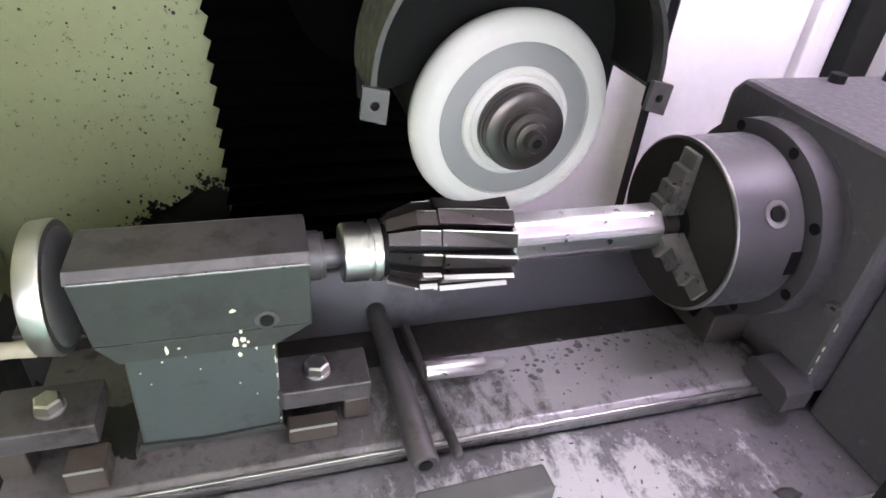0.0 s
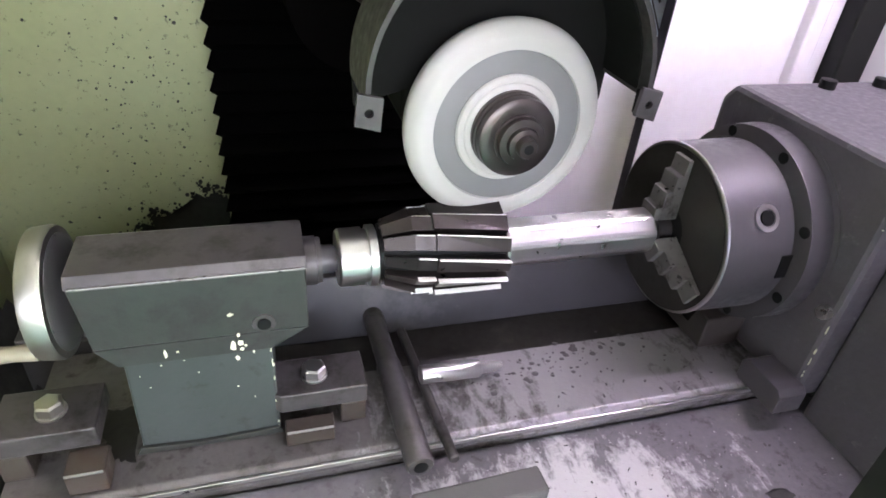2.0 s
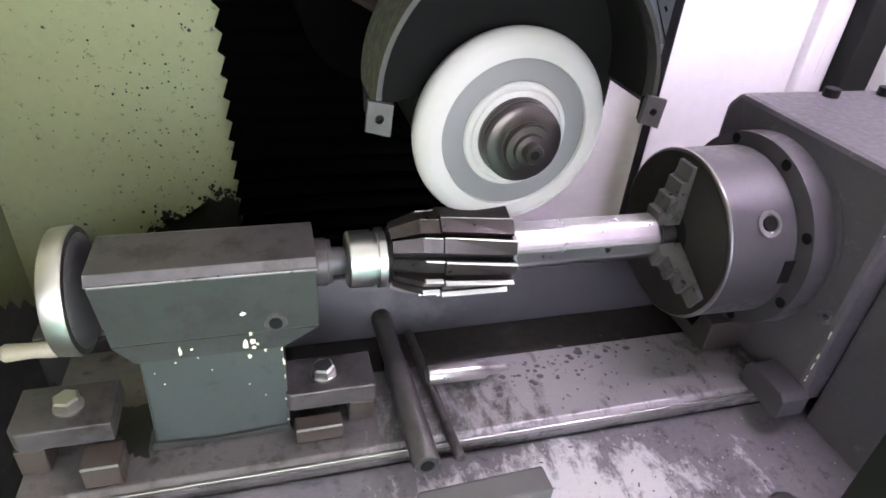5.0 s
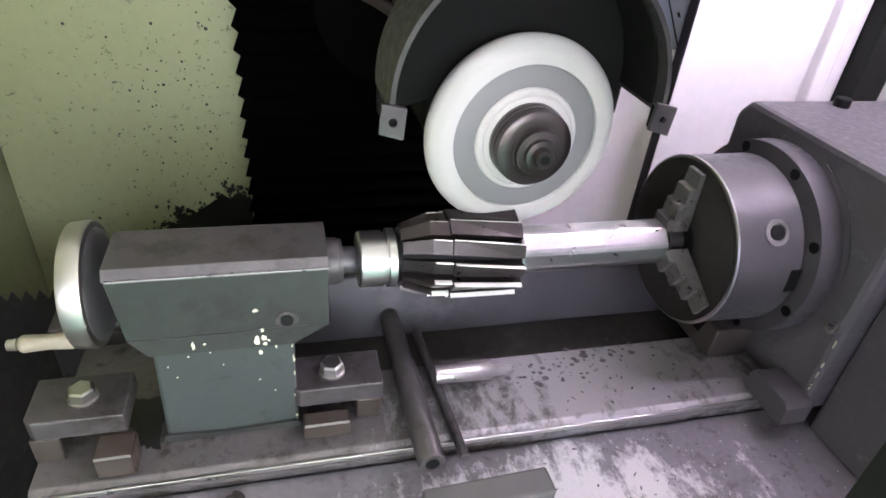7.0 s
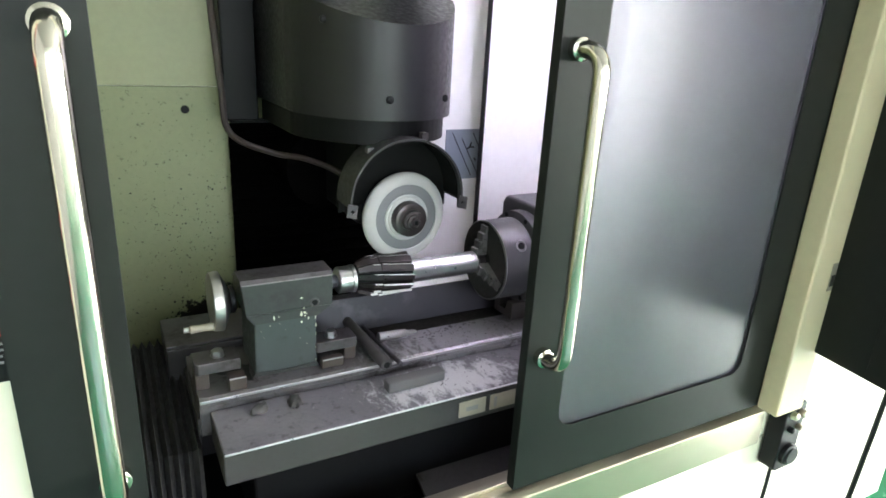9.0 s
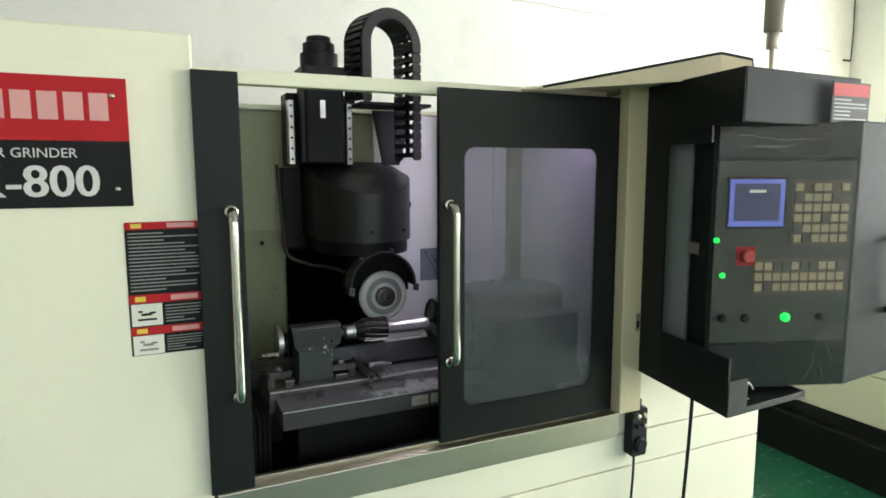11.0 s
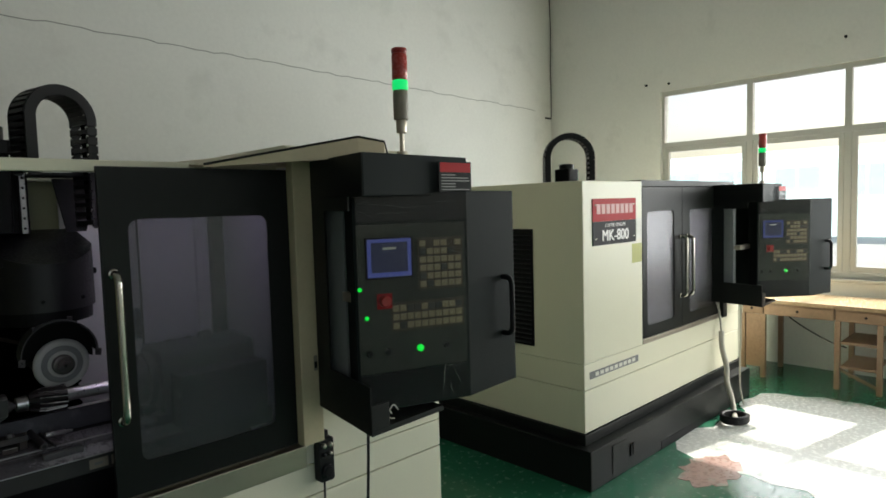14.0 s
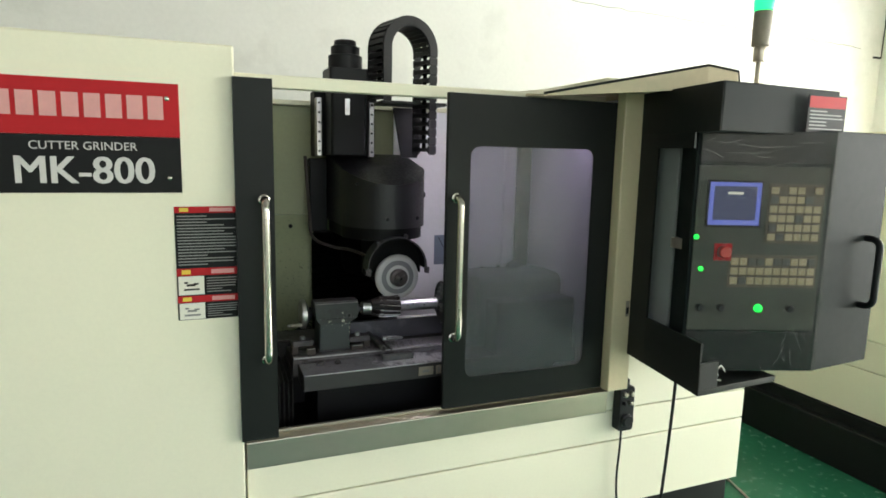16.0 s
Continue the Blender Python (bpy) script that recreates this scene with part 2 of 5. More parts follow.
# shade on the chuck face, turned from the lamp, put into a darker colour
FACEM = mat("shaded_brown_chuck_face", (0.030, 0.0265, 0.0255), 0.42, 0.35, 0.12, 8, 120, 0.01)
CLEAR = pane_mat("window_glass", 0.03, (0.95, 0.97, 0.96))
FILM = pane_mat("creased_clear_film", 0.010, (0.92, 0.92, 0.90), 0.08, 1.2)
CREASE = pane_mat("film_crease_ridge", 0.14, (0.9, 0.9, 0.88), 0.15, 1.5)
PLASTER = mat("whitewashed_plaster", (0.78, 0.78, 0.73), 0.85, 0, 0.05, 1.2, 30, 0.03, (0.715, 0.715, 0.665), 0.22, 2.2)
CEIL = mat("low_bounce_grey", (0.30, 0.30, 0.29), 0.9, 0, 0.04, 2, 30, 0.02)
FLOORM = mat("green_painted_concrete", (0.025, 0.150, 0.080), 0.20, 0, 0.16, 1.5, 25, 0.004, (0.06, 0.19, 0.12), 0.16, 1.4)
WORN = mat("worn_sunlit_concrete", (0.70, 0.71, 0.66), 0.24, 0, 0.10, 2, 30, 0.004, (0.10, 0.24, 0.16), 0.14, 1.6)
REDDISH = mat("faded_red_floor_paint", (0.38, 0.235, 0.195), 0.3, 0, 0.15, 3, 30, 0.004, (0.40, 0.40, 0.35), 0.3, 4)
WOOD = mat("pale_varnished_wood", (0.31, 0.195, 0.115), 0.4, 0, 0.22, 3, 45, 0.01)
WOODTOP = mat("glossy_wood_top", (0.48, 0.34, 0.19), 0.22, 0, 0.15, 3, 45, 0.006)
# white paint dimmed in colour, as the window bars stand against the light
ALUWHITE = mat("dimmed_white_window_frame", (0.50, 0.50, 0.46), 0.4, 0, 0.04, 6, 60, 0.004)
CABLE = mat("pale_cloth_hose", (0.45, 0.43, 0.36), 0.7, 0, 0.12, 30, 100, 0.02)
FARWALL = mat("glowing_far_facade", (0.80, 0.84, 0.84), 0.8, 0, 0.08, 0.5, 5, 0.0)
# emission added so the unlit facade and panes glow like bright daylight
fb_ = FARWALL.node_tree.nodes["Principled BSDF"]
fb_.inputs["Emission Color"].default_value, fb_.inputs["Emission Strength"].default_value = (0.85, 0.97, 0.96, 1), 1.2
FARGLASS = mat("glowing_far_glass", (0.40, 0.52, 0.53), 0.3, 0, 0.1, 0.5, 5, 0.0)
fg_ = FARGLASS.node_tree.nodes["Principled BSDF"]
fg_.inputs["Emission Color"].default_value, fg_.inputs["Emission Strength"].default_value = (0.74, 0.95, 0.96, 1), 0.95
ASPHALT = mat("outdoor_paving", (0.48, 0.48, 0.45), 0.9, 0, 0.1, 0.6, 8, 0.0)
WOODB = mat("grey_honing_stone", (0.095, 0.092, 0.092), 0.8, 0, 0.12, 20, 150, 0.02)


# ---- mesh helpers ----
def attach(ob, parent):
    """Parents ob, which is built in world metres; an Empty stands at its thing's base, and mesh parts have no shift of their own."""
    ob.parent = parent
    ob.matrix_parent_inverse = Matrix.Translation(-parent.location) if parent.type == "EMPTY" else Matrix()


def part(name, bm, material, parent=None, label="", smooth=False):
    """Links a bmesh as one mesh object under its thing or part."""
    me = bpy.data.meshes.new(name)
    bmesh.ops.recalc_face_normals(bm, faces=bm.faces)
    bm.to_mesh(me)
    bm.free()
    for mtl in material if isinstance(material, (list, tuple)) else (material,):
        me.materials.append(mtl)
    if smooth:
        for p in me.polygons:
            p.use_smooth = True
        me.set_sharp_from_angle(angle=radians(38))
    ob = new(name, me)
    if parent:
        attach(ob, parent)
    if label:
        ob["label"] = label
    return ob


def thing(name, label, category, at=(0, 0, 0), group="", kind=""):
    ob = new(name)
    ob.empty_display_size = 0.05
    ob.location = at
    return tagged(ob, label, category, group, kind)


def bev(bm, geom, width, seg=2):
    if width:
        edges = list({e for v in geom for e in v.link_edges})
        bmesh.ops.bevel(bm, geom=edges, offset=width, segments=seg, affect="EDGES", profile=0.5)


def box(x0, x1, y0, y1, z0, z1, bevel=0.002, bm=None, seg=2):
    bm = bm or bmesh.new()
    vs = [bm.verts.new(c) for c in ((x0, y0, z0), (x1, y0, z0), (x1, y1, z0), (x0, y1, z0), (x0, y0, z1), (x1, y0, z1), (x1, y1, z1), (x0, y1, z1))]
    for f in ((0, 1, 2, 3), (7, 6, 5, 4), (0, 4, 5, 1), (1, 5, 6, 2), (2, 6, 7, 3), (3, 7, 4, 0)):
        bm.faces.new([vs[i] for i in f])
    bev(bm, vs, min(bevel, 0.3 * min(abs(x1 - x0), abs(y1 - y0), abs(z1 - z0))), seg)
    return bm


def to3(a, b, c, axis):
    return {"x": (c, a, b), "y": (a, c, b), "z": (a, b, c)}[axis]


def prism(poly, axis, c0, c1, bevel=0.0, bm=None, seg=2):
    """A polygon (y,z for x; x,z for y; x,y for z) pushed along an axis from c0 to c1."""
    bm = bm or bmesh.new()
    lo = [bm.verts.new(to3(a, b, c0, axis)) for a, b in poly]
    hi = [bm.verts.new(to3(a, b, c1, axis)) for a, b in poly]
    n = len(poly)
    bm.faces.new(lo)
    bm.faces.new(hi[::-1])
    for i in range(n):
        bm.faces.new((lo[i], hi[i], hi[(i + 1) % n], lo[(i + 1) % n]))
    bev(bm, lo + hi, bevel, seg)
    return bm


def rounded(a0, a1, b0, b1, r, n=6):
    """A rectangle's outline with rounded corners."""
    pts = []
    for ca, cb, s in ((a1 - r, b1 - r, 0), (a0 + r, b1 - r, 90), (a0 + r, b0 + r, 180), (a1 - r, b0 + r, 270)):
        for i in range(n + 1):
            t = radians(s + 90 * i / n)
            pts.append((ca + r * math.cos(t), cb + r * math.sin(t)))
    return pts


def plate(outer, holes, axis, c0, c1, bm=None):
    """A flat sheet with holes through it."""
    bm = bm or bmesh.new()
    layers = []
    for c in (c0, c1):
        loops, edges = [], []
        for poly in (outer, *holes):
            vs = [bm.verts.new(to3(a, b, c, axis)) for a, b in poly]
            loops.append(vs)
            edges += [bm.edges.new((vs[i], vs[(i + 1) % len(vs)])) for i in range(len(vs))]
        bmesh.ops.triangle_fill(bm, use_beauty=True, use_dissolve=False, edges=edges)
        layers.append(loops)
    for lo, hi in zip(*layers):
        for i in range(len(lo)):
            j = (i + 1) % len(lo)
            bm.faces.new((lo[i], hi[i], hi[j], lo[j]))
    return bm


def rect(a0, a1, b0, b1):
    return [(a0, b0), (a1, b0), (a1, b1), (a0, b1)]


def frame_of(d):
    d = Vector(d).normalized()
    u = d.orthogonal().normalized()
    return d, u, d.cross(u)


def lathe(profile, origin, axis, seg=40, bm=None):
    """Turns a profile of (distance along axis, radius) round the axis; the ends are closed."""
    bm = bm or bmesh.new()
    d, u, v = frame_of(axis)
    o, rings = Vector(origin), []
    for s, r in profile:
        rings.append([bm.verts.new(o + d * s + (u * math.cos(a) + v * math.sin(a)) * max(r, 1e-5)) for a in [2 * math.pi * i / seg for i in range(seg)]])
    for a, b in zip(rings[:-1], rings[1:]):
        for i in range(seg):
            j = (i + 1) % seg
            bm.faces.new((a[i], a[j], b[j], b[i]))
    bm.faces.new(rings[0])
    bm.faces.new(rings[-1][::-1])
    return bm


def rod(p0, p1, r, seg=20, chamfer=0.0, bm=None):
    p0, p1 = Vector(p0), Vector(p1)
    n = (p1 - p0).length
    c = chamfer
    prof = [(0, r - c), (c, r), (n - c, r), (n, r - c)] if c else [(0, r), (n, r)]
    return lathe(prof, p0, p1 - p0, seg, bm)


def sweep(points, r, seg=10, bm=None, closed_ends=True):
    """A round bar along a smooth line of points."""
    bm = bm or bmesh.new()
    pts = [Vector(p) for p in points]
    rings, u = [], None
    for i, p in enumerate(pts):
        d = (pts[min(i + 1, len(pts) - 1)] - pts[max(i - 1, 0)]).normalized()
        u = d.orthogonal().normalized() if u is None else (u - d * u.dot(d)).normalized()
        v = d.cross(u)
        rings.append([bm.verts.new(p + (u * math.cos(a) + v * math.sin(a)) * r) for a in [2 * math.pi * k / seg for k in range(seg)]])
    for a, b in zip(rings[:-1], rings[1:]):
        for k in range(seg):
            bm.faces.new((a[k], a[(k + 1) % seg], b[(k + 1) % seg], b[k]))
    if closed_ends:
        bm.faces.new(rings[0])
        bm.faces.new(rings[-1][::-1])
    return bm


def curve_points(ctrl, n=8):
    """Catmull-Rom points through the given ones."""
    c = [Vector(p) for p in ctrl]
    c = [2 * c[0] - c[1]] + c + [2 * c[-1] - c[-2]]
    out = []
    for i in range(1, len(c) - 2):
        for k in range(n):
            t = k / n
            out.append(0.5 * (2 * c[i] + (c[i + 1] - c[i - 1]) * t + (2 * c[i - 1] - 5 * c[i] + 4 * c[i + 1] - c[i + 2]) * t * t + (3 * c[i] - c[i - 1] - 3 * c[i + 1] + c[i + 2]) * t ** 3))
    return out + [c[-2]]


def lettering(name, body, size, material, parent, m, depth=0.0008, bold=0.0):
    """Words in the built-in font as one flat mesh, centred at the pose m."""
    cu = bpy.data.curves.new(name, "FONT")
    cu.body, cu.size, cu.extrude, cu.offset = body, size, depth, bold
    cu.align_x, cu.align_y, cu.resolution_u = "CENTER", "CENTER", 3
    tmp = new(name, cu)
    me = bpy.data.meshes.new_from_object(tmp)
    bpy.data.objects.remove(tmp)
    me.materials.clear()
    me.materials.append(material)
    ob = new(name, me)
    ob.matrix_basis = m
    if parent:
        attach(ob, parent)
    return ob


# ---- the hall ----
def structure(name, bm, material, label, category):
    return tagged(part(name, bm, material), label, category, kind="structure")


XE, YN, YS, XW, ZC = 6.43, 2.93, -6.0, -3.6, 4.7
structure("floor", box(XW - 0.2, XE + 0.2, YS - 0.2, YN + 0.2, -0.12, 0.0, 0), FLOORM, "green painted concrete workshop floor, worn and glossy", "floor")
def ragged_patch(name, cx, cy, rx, ry, seed, material, label):
    r = random.Random(seed)
    pts = []
    for i in range(90):
        a = 2 * math.pi * i / 90
        k = 1 + 0.18 * math.sin(3 * a + seed) + 0.10 * math.sin(7 * a) + r.uniform(-0.05, 0.05)
        pts.append((cx + rx * k * math.cos(a), cy + ry * k * math.sin(a)))
    return structure(name, prism(pts, "z", 0.0, 0.0015), material, label, "worn floor")


# real wear, made larger and paler to hold the pool of sun
ragged_patch("floor_wear_and_sun", 4.45, -1.95, 1.75, 1.62, 3, WORN, "patch of worn-off floor paint, made larger and paler as sunlit")
structure("floor_mark", prism([(3.35 + 0.28 * math.cos(a * 0.21) * (1 + 0.15 * math.sin(a * 1.7)), -0.52 + 0.16 * math.sin(a * 0.21) * (1 + 0.2 * math.sin(a * 2.3))) for a in range(30)], "z", 0.0, 0.0022), REDDISH, "faded red paint mark on the floor", "floor mark")
wn_ob = structure("wall_north", box(XW - 0.2, XE + 0.2, YN, YN + 0.2, 0.0, ZC, 0), PLASTER, "whitewashed plaster wall with a hairline crack", "wall")
# unseen wall, made grey to cut the light bounced from the west
structure("wall_west", box(XW - 0.2, XW, YS, YN, 0.0, ZC, 0), CEIL, "plain unseen wall, grey to cut bounced light", "wall")
structure("wall_south", plate(rect(XW - 0.2, XE + 0.2, 0.0, ZC), [rect(-3.3, 2.7, 1.4, 3.6)], "y", YS - 0.2, YS), PLASTER, "unseen whitewashed plaster wall with an added long window", "wall")
structure("wall_east", plate(rect(YS, YN, 0.0, ZC), [rect(-5.04, 1.36, 0.93, 3.03)], "x", XE, XE + 0.22), PLASTER, "whitewashed plaster wall with a wide window", "wall")
# unseen ceiling, darkened so that less light falls into the machine
structure("ceiling", box(XW - 0.2, XE + 0.2, YS - 0.2, YN + 0.2, ZC, ZC + 0.15, 0), CEIL, "plain unseen ceiling, grey to cut light from above", "ceiling")
crack = bmesh.new()
rng = random.Random(4)
pts = []
for i in range(90):
    x = -0.6 + i * 0.075
    pts.append((x, YN - 0.0005, 3.135 - 0.024 * x + rng.uniform(-0.010, 0.010)))
sweep(pts, 0.0035, 5, crack)
structure("trim", crack, mat("crack_shadow_grey", (0.30, 0.30, 0.27), 0.9), "thin grey crack running along the plaster wall", "wall crack")


def build_window(name, x, y0, y1, z0, z1, transom, posts):
    w = tagged(new(name), "white metal window with clear panes and a transom", "window", kind="structure")
    f = plate(rect(y0, y1, z0, z1), [rect(a + 0.03, b - 0.03, c, d) for a, b in zip(posts[:-1], posts[1:]) for c, d in ((z0 + 0.06, transom - 0.03), (transom + 0.03, z1 - 0.05))], "x", x + 0.05, x + 0.11)
    part("window_frame", f, ALUWHITE, w)
    part("window_sill", box(x - 0.05, x + 0.05, y0, y1, z0 - 0.03, z0 + 0.002, 0.004), ALUWHITE, w)
    for a, b in zip(posts[:-1], posts[1:]):
        for c, d in ((z0 + 0.06, transom - 0.03), (transom + 0.03, z1 - 0.05)):
            p = part("pane", box(x + 0.078, x + 0.084, a + 0.025, b - 0.025, c - 0.005, d + 0.005, 0), CLEAR, w)
            p.visible_shadow = False
        s = part("sash", plate(rect(a + 0.035, b - 0.035, z0 + 0.065, transom - 0.035), [rect(a + 0.08, b - 0.08, z0 + 0.12, transom - 0.08)], "x", x + 0.055, x + 0.1), ALUWHITE, w)
    return w


# bays south of y -3.24 are unseen, added to light the machine fronts
build_window("window_1", XE, -5.04, 1.36, 0.93, 3.03, 2.40, [-5.04, -4.14, -3.24, -2.34, -1.44, -0.54, 0.37, 1.36])
# unseen opening, added to go with the south fill lamp
southw = tagged(new("window_2"), "long plain unseen window, added for the fill light", "window", kind="structure")
part("window_frame", plate(rect(-3.3, 2.7, 1.4, 3.6), [rect(-3.24 + i * 1.2, -3.24 + i * 1.2 + 1.08, 1.46, 3.54) for i in range(5)], "y", YS - 0.12, YS - 0.06), ALUWHITE, southw)
structure("ground", box(XE + 0.2, 90, -60, 60, -0.3, -0.15, 0), ASPHALT, "pale paved yard outside the hall", "ground")
far = thing("far_building", "pale workshop building with rows of teal windows, made to glow", "building", (32, 3, -0.15))
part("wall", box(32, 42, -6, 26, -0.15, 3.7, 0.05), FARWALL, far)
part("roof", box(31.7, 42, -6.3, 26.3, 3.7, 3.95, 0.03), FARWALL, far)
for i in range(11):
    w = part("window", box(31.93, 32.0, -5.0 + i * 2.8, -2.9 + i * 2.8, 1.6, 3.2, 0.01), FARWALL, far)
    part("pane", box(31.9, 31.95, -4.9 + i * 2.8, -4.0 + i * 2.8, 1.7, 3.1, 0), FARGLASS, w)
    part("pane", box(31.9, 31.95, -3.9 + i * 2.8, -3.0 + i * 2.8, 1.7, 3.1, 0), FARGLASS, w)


# ---- parts that both grinders have ----
def bar_handle(parent, x, y_face, z0, z1, out=0.055, r=0.012, material=CHROME, collar=True, name="handle", label="bent chrome bar handle"):
    """A bent bar that stands off a front plane."""
    y = y_face - out
    k = 0.03
    pts = [(x, y_face, z0), (x, y + k, z0)]
    pts += [(x, y + k - k * math.sin(radians(a)), z0 + k - k * math.cos(radians(a))) for a in range(15, 91, 15)]
    pts += [(x, y, z0 + (z1 - z0) * i / 6) for i in range(1, 6)]
    pts += [(x, y + k - k * math.cos(radians(a)), z1 - k + k * math.sin(radians(a))) for a in range(0, 91, 15)]
    pts += [(x, y_face, z1)]
    h = part(name, sweep(pts, r, 14), material, parent, label, True)
    if collar:
        for z in (z0, z1):
            part("collar", lathe([(0, r * 1.35), (0.012, r * 1.35), (0.014, r * 1.1)], (x, y_face, z), (0, -1, 0), 18), CHROME, h, "", True)
    return h


def machine_door(parent, x0, x1, y0, y1, z0, z1, win, handle_x, label, hz=(1.10, 1.575)):
    """A sheet-metal sliding door with a rounded window and a bar handle. The front is y0."""
    a0, a1, b0, b1 = win
    hole = rounded(a0, a1, b0, b1, 0.035)
    d = part("door", plate(rect(x0, x1, z0, z1), [hole], "y", y0, y0 + 0.004), CHAR, parent, label)
    for nm, bm in (("edge_return", box(x0, x0 + 0.004, y0 + 0.0045, y1, z0, z1, 0)), ("edge_return", box(x1 - 0.004, x1, y0 + 0.0045, y1, z0, z1, 0)),
                   ("edge_return", box(x0 + 0.005, x1 - 0.005, y0 + 0.0045, y1, z0, z0 + 0.004, 0)), ("edge_return", box(x0 + 0.005, x1 - 0.005, y0 + 0.0045, y1, z1 - 0.004, z1, 0))):
        part(nm, bm, CHAR, d)
    pane = part("window_pane", prism(rounded(a0 - 0.012, a1 + 0.012, b0 - 0.012, b1 + 0.012, 0.04), "y", y0 + 0.007, y0 + 0.012), GLASS, d, "dusty clear polycarbonate pane")
    pane.visible_shadow = False
    bar_handle(d, handle_x, y0, hz[0], hz[1])
    return d


def name_sign(parent, x0, x1, y, z0, z1):
    """The two-colour sign: a bar for the maker's mark, the kind of machine and its number."""
    zm = z0 + 0.51 * (z1 - z0)
    h, cx = z1 - z0, 0.5 * (x0 + x1)
    s = part("sign", box(x0, x1, y - 0.006, y, z0, zm, 0.001), SIGNBLK, parent, "black enamelled lower half of the name sign")
    part("upper_half", box(x0, x1, y - 0.006, y, zm + 0.0005, z1, 0.001), RED, s, "red enamelled upper half")
    bw = 0.86 * (x1 - x0) / 8
    for i in range(8):
        bx = cx - 4 * bw + i * bw
        part("mark_bar", box(bx + 0.1 * bw, bx + 0.86 * bw, y - 0.0075, y - 0.0062, zm + 0.16 * h, zm + 0.37 * h, 0), PINK, s)
    k = h / 0.29
    lettering("lettering", "CUTTER GRINDER", 0.030 * k, SIGNWHT, s, pose(cx, y - 0.0068, z0 + 0.415 * h, 90), 0.0005)
    # the heavy strokes of the number are two thin copies a little apart
    for dx, dy in ((-0.0022, 0.0068), (0.0022, 0.0072)):
        lettering("lettering", "MK-800", 0.100 * k, SIGNWHT, s, pose(cx + 0.002 + dx * k, y - dy, z0 + 0.19 * h, 90), 0.0005)
    for px, pz in ((x0 + 0.03, z0 + 0.04), (x1 - 0.03, z0 + 0.04), (x0 + 0.03, z1 - 0.04), (x1 - 0.03, z1 - 0.04)):
        part("screw", lathe([(0, 0.007), (0.003, 0.006), (0.005, 0.002)], (px, y - 0.006, pz), (0, -1, 0), 12), CHROME, s, "", True)
    return s


def bars(parent, name, x0, x1, y, z0, z1, n, material, fill=0.5, seed=1):
    """Rows of unreadable print as plain bars."""
    r = random.Random(seed)
    bm = bmesh.new()
    step = (z1 - z0) / n
    for i in range(n):
        e = x1 - r.choice((0, 0, 0.05, 0.2, 0.5)) * (x1 - x0)
        box(x0, e, y - 0.0006, y, z0 + step * (i + 0.5 - fill / 2), z0 + step * (i + 0.5 + fill / 2), 0, bm)
    return part(name, bm, material, parent)


def warning_label(parent, x0, x1, y, z0, z1):
    h = z1 - z0
    L = part("warning_label", box(x0, x1, y - 0.0015, y, z0, z1, 0), SIGNBLK, parent, "black and red warning label with rows of small print")
    def strip(a, b):
        part("red_strip", box(x0, x1, y - 0.0022, y - 0.0016, z0 + a * h, z0 + b * h, 0), RED, L)
        part("print_bar", box(x0 + 0.55 * (x1 - x0), x1 - 0.08 * (x1 - x0), y - 0.0026, y - 0.0023, z0 + (a + 0.2 * (b - a)) * h, z0 + (b - 0.2 * (b - a)) * h, 0), PINK, L)
        part("print_bar", box(x0 + 0.08 * (x1 - x0), x0 + 0.22 * (x1 - x0), y - 0.0026, y - 0.0023, z0 + (a + 0.2 * (b - a)) * h, z0 + (b - 0.2 * (b - a)) * h, 0), YELLOW, L)
    strip(0.945, 1.0)
    strip(0.395, 0.46)
    strip(0.155, 0.215)
    bars(L, "small_print", x0 + 0.006, x1 - 0.006, y - 0.0016, z0 + 0.48 * h, z0 + 0.93 * h, 17, LABELG, 0.38, 5)
    for a, b in ((0.225, 0.39), (0.005, 0.15)):
        part("pictogram_field", box(x0 + 0.004, x0 + 0.43 * (x1 - x0), y - 0.0022, y - 0.0016, z0 + a * h, z0 + b * h, 0), LABELW, L)
        g = bmesh.new()
        cx, cz = x0 + 0.22 * (x1 - x0), z0 + 0.5 * (a + b) * h
        for q0, q1, q2, q3 in ((-0.02, 0.022, -0.014, -0.009), (-0.012, 0.012, -0.002, 0.004), (-0.018, -0.008, 0.006, 0.011), (0.006, 0.02, 0.002, 0.007)):
            box(cx + q0, cx + q1, y - 0.0026, y - 0.0023, cz + q2, cz + q3, 0, g)
        part("pictogram", g, SIGNBLK if a > 0.2 else LABELG, L)
        bars(L, "small_print", x0 + 0.47 * (x1 - x0), x1 - 0.006, y - 0.0016, z0 + (a + 0.01) * h, z0 + (b - 0.01) * h, 6, LABELG, 0.38, 9)
    return L


def beacon(name, x, y, z0, k=1.0):
    """A stacked signal tower: red above, lit green, dark base, on a thin pipe."""
    b = thing(name, "signal tower with red lens over lit green lens on pipe", "signal light", (x, y, z0))
    for nm, a0, a1, r, m in (("foot", 0, 0.03, 0.022, STAINLESS), ("pipe", 0.03, 0.10, 0.009, STAINLESS), ("socket", 0.10, 0.15, 0.02, STAINLESS), ("base_segment", 0.15, 0.262, 0.029, BRASSY),
                             ("green_lens", 0.263, 0.30, 0.031, LENSGREEN), ("red_lens", 0.301, 0.40, 0.030, LEDRED), ("cap", 0.401, 0.42, 0.03, ESTOP)):
        part(nm, lathe([(a0 * k, r * 0.92), (a0 * k + 0.004, r), (a1 * k - 0.004, r), (a1 * k, r * 0.92)], (x, y, z0), (0, 0, 1), 22), m, b, "", True)
    return b


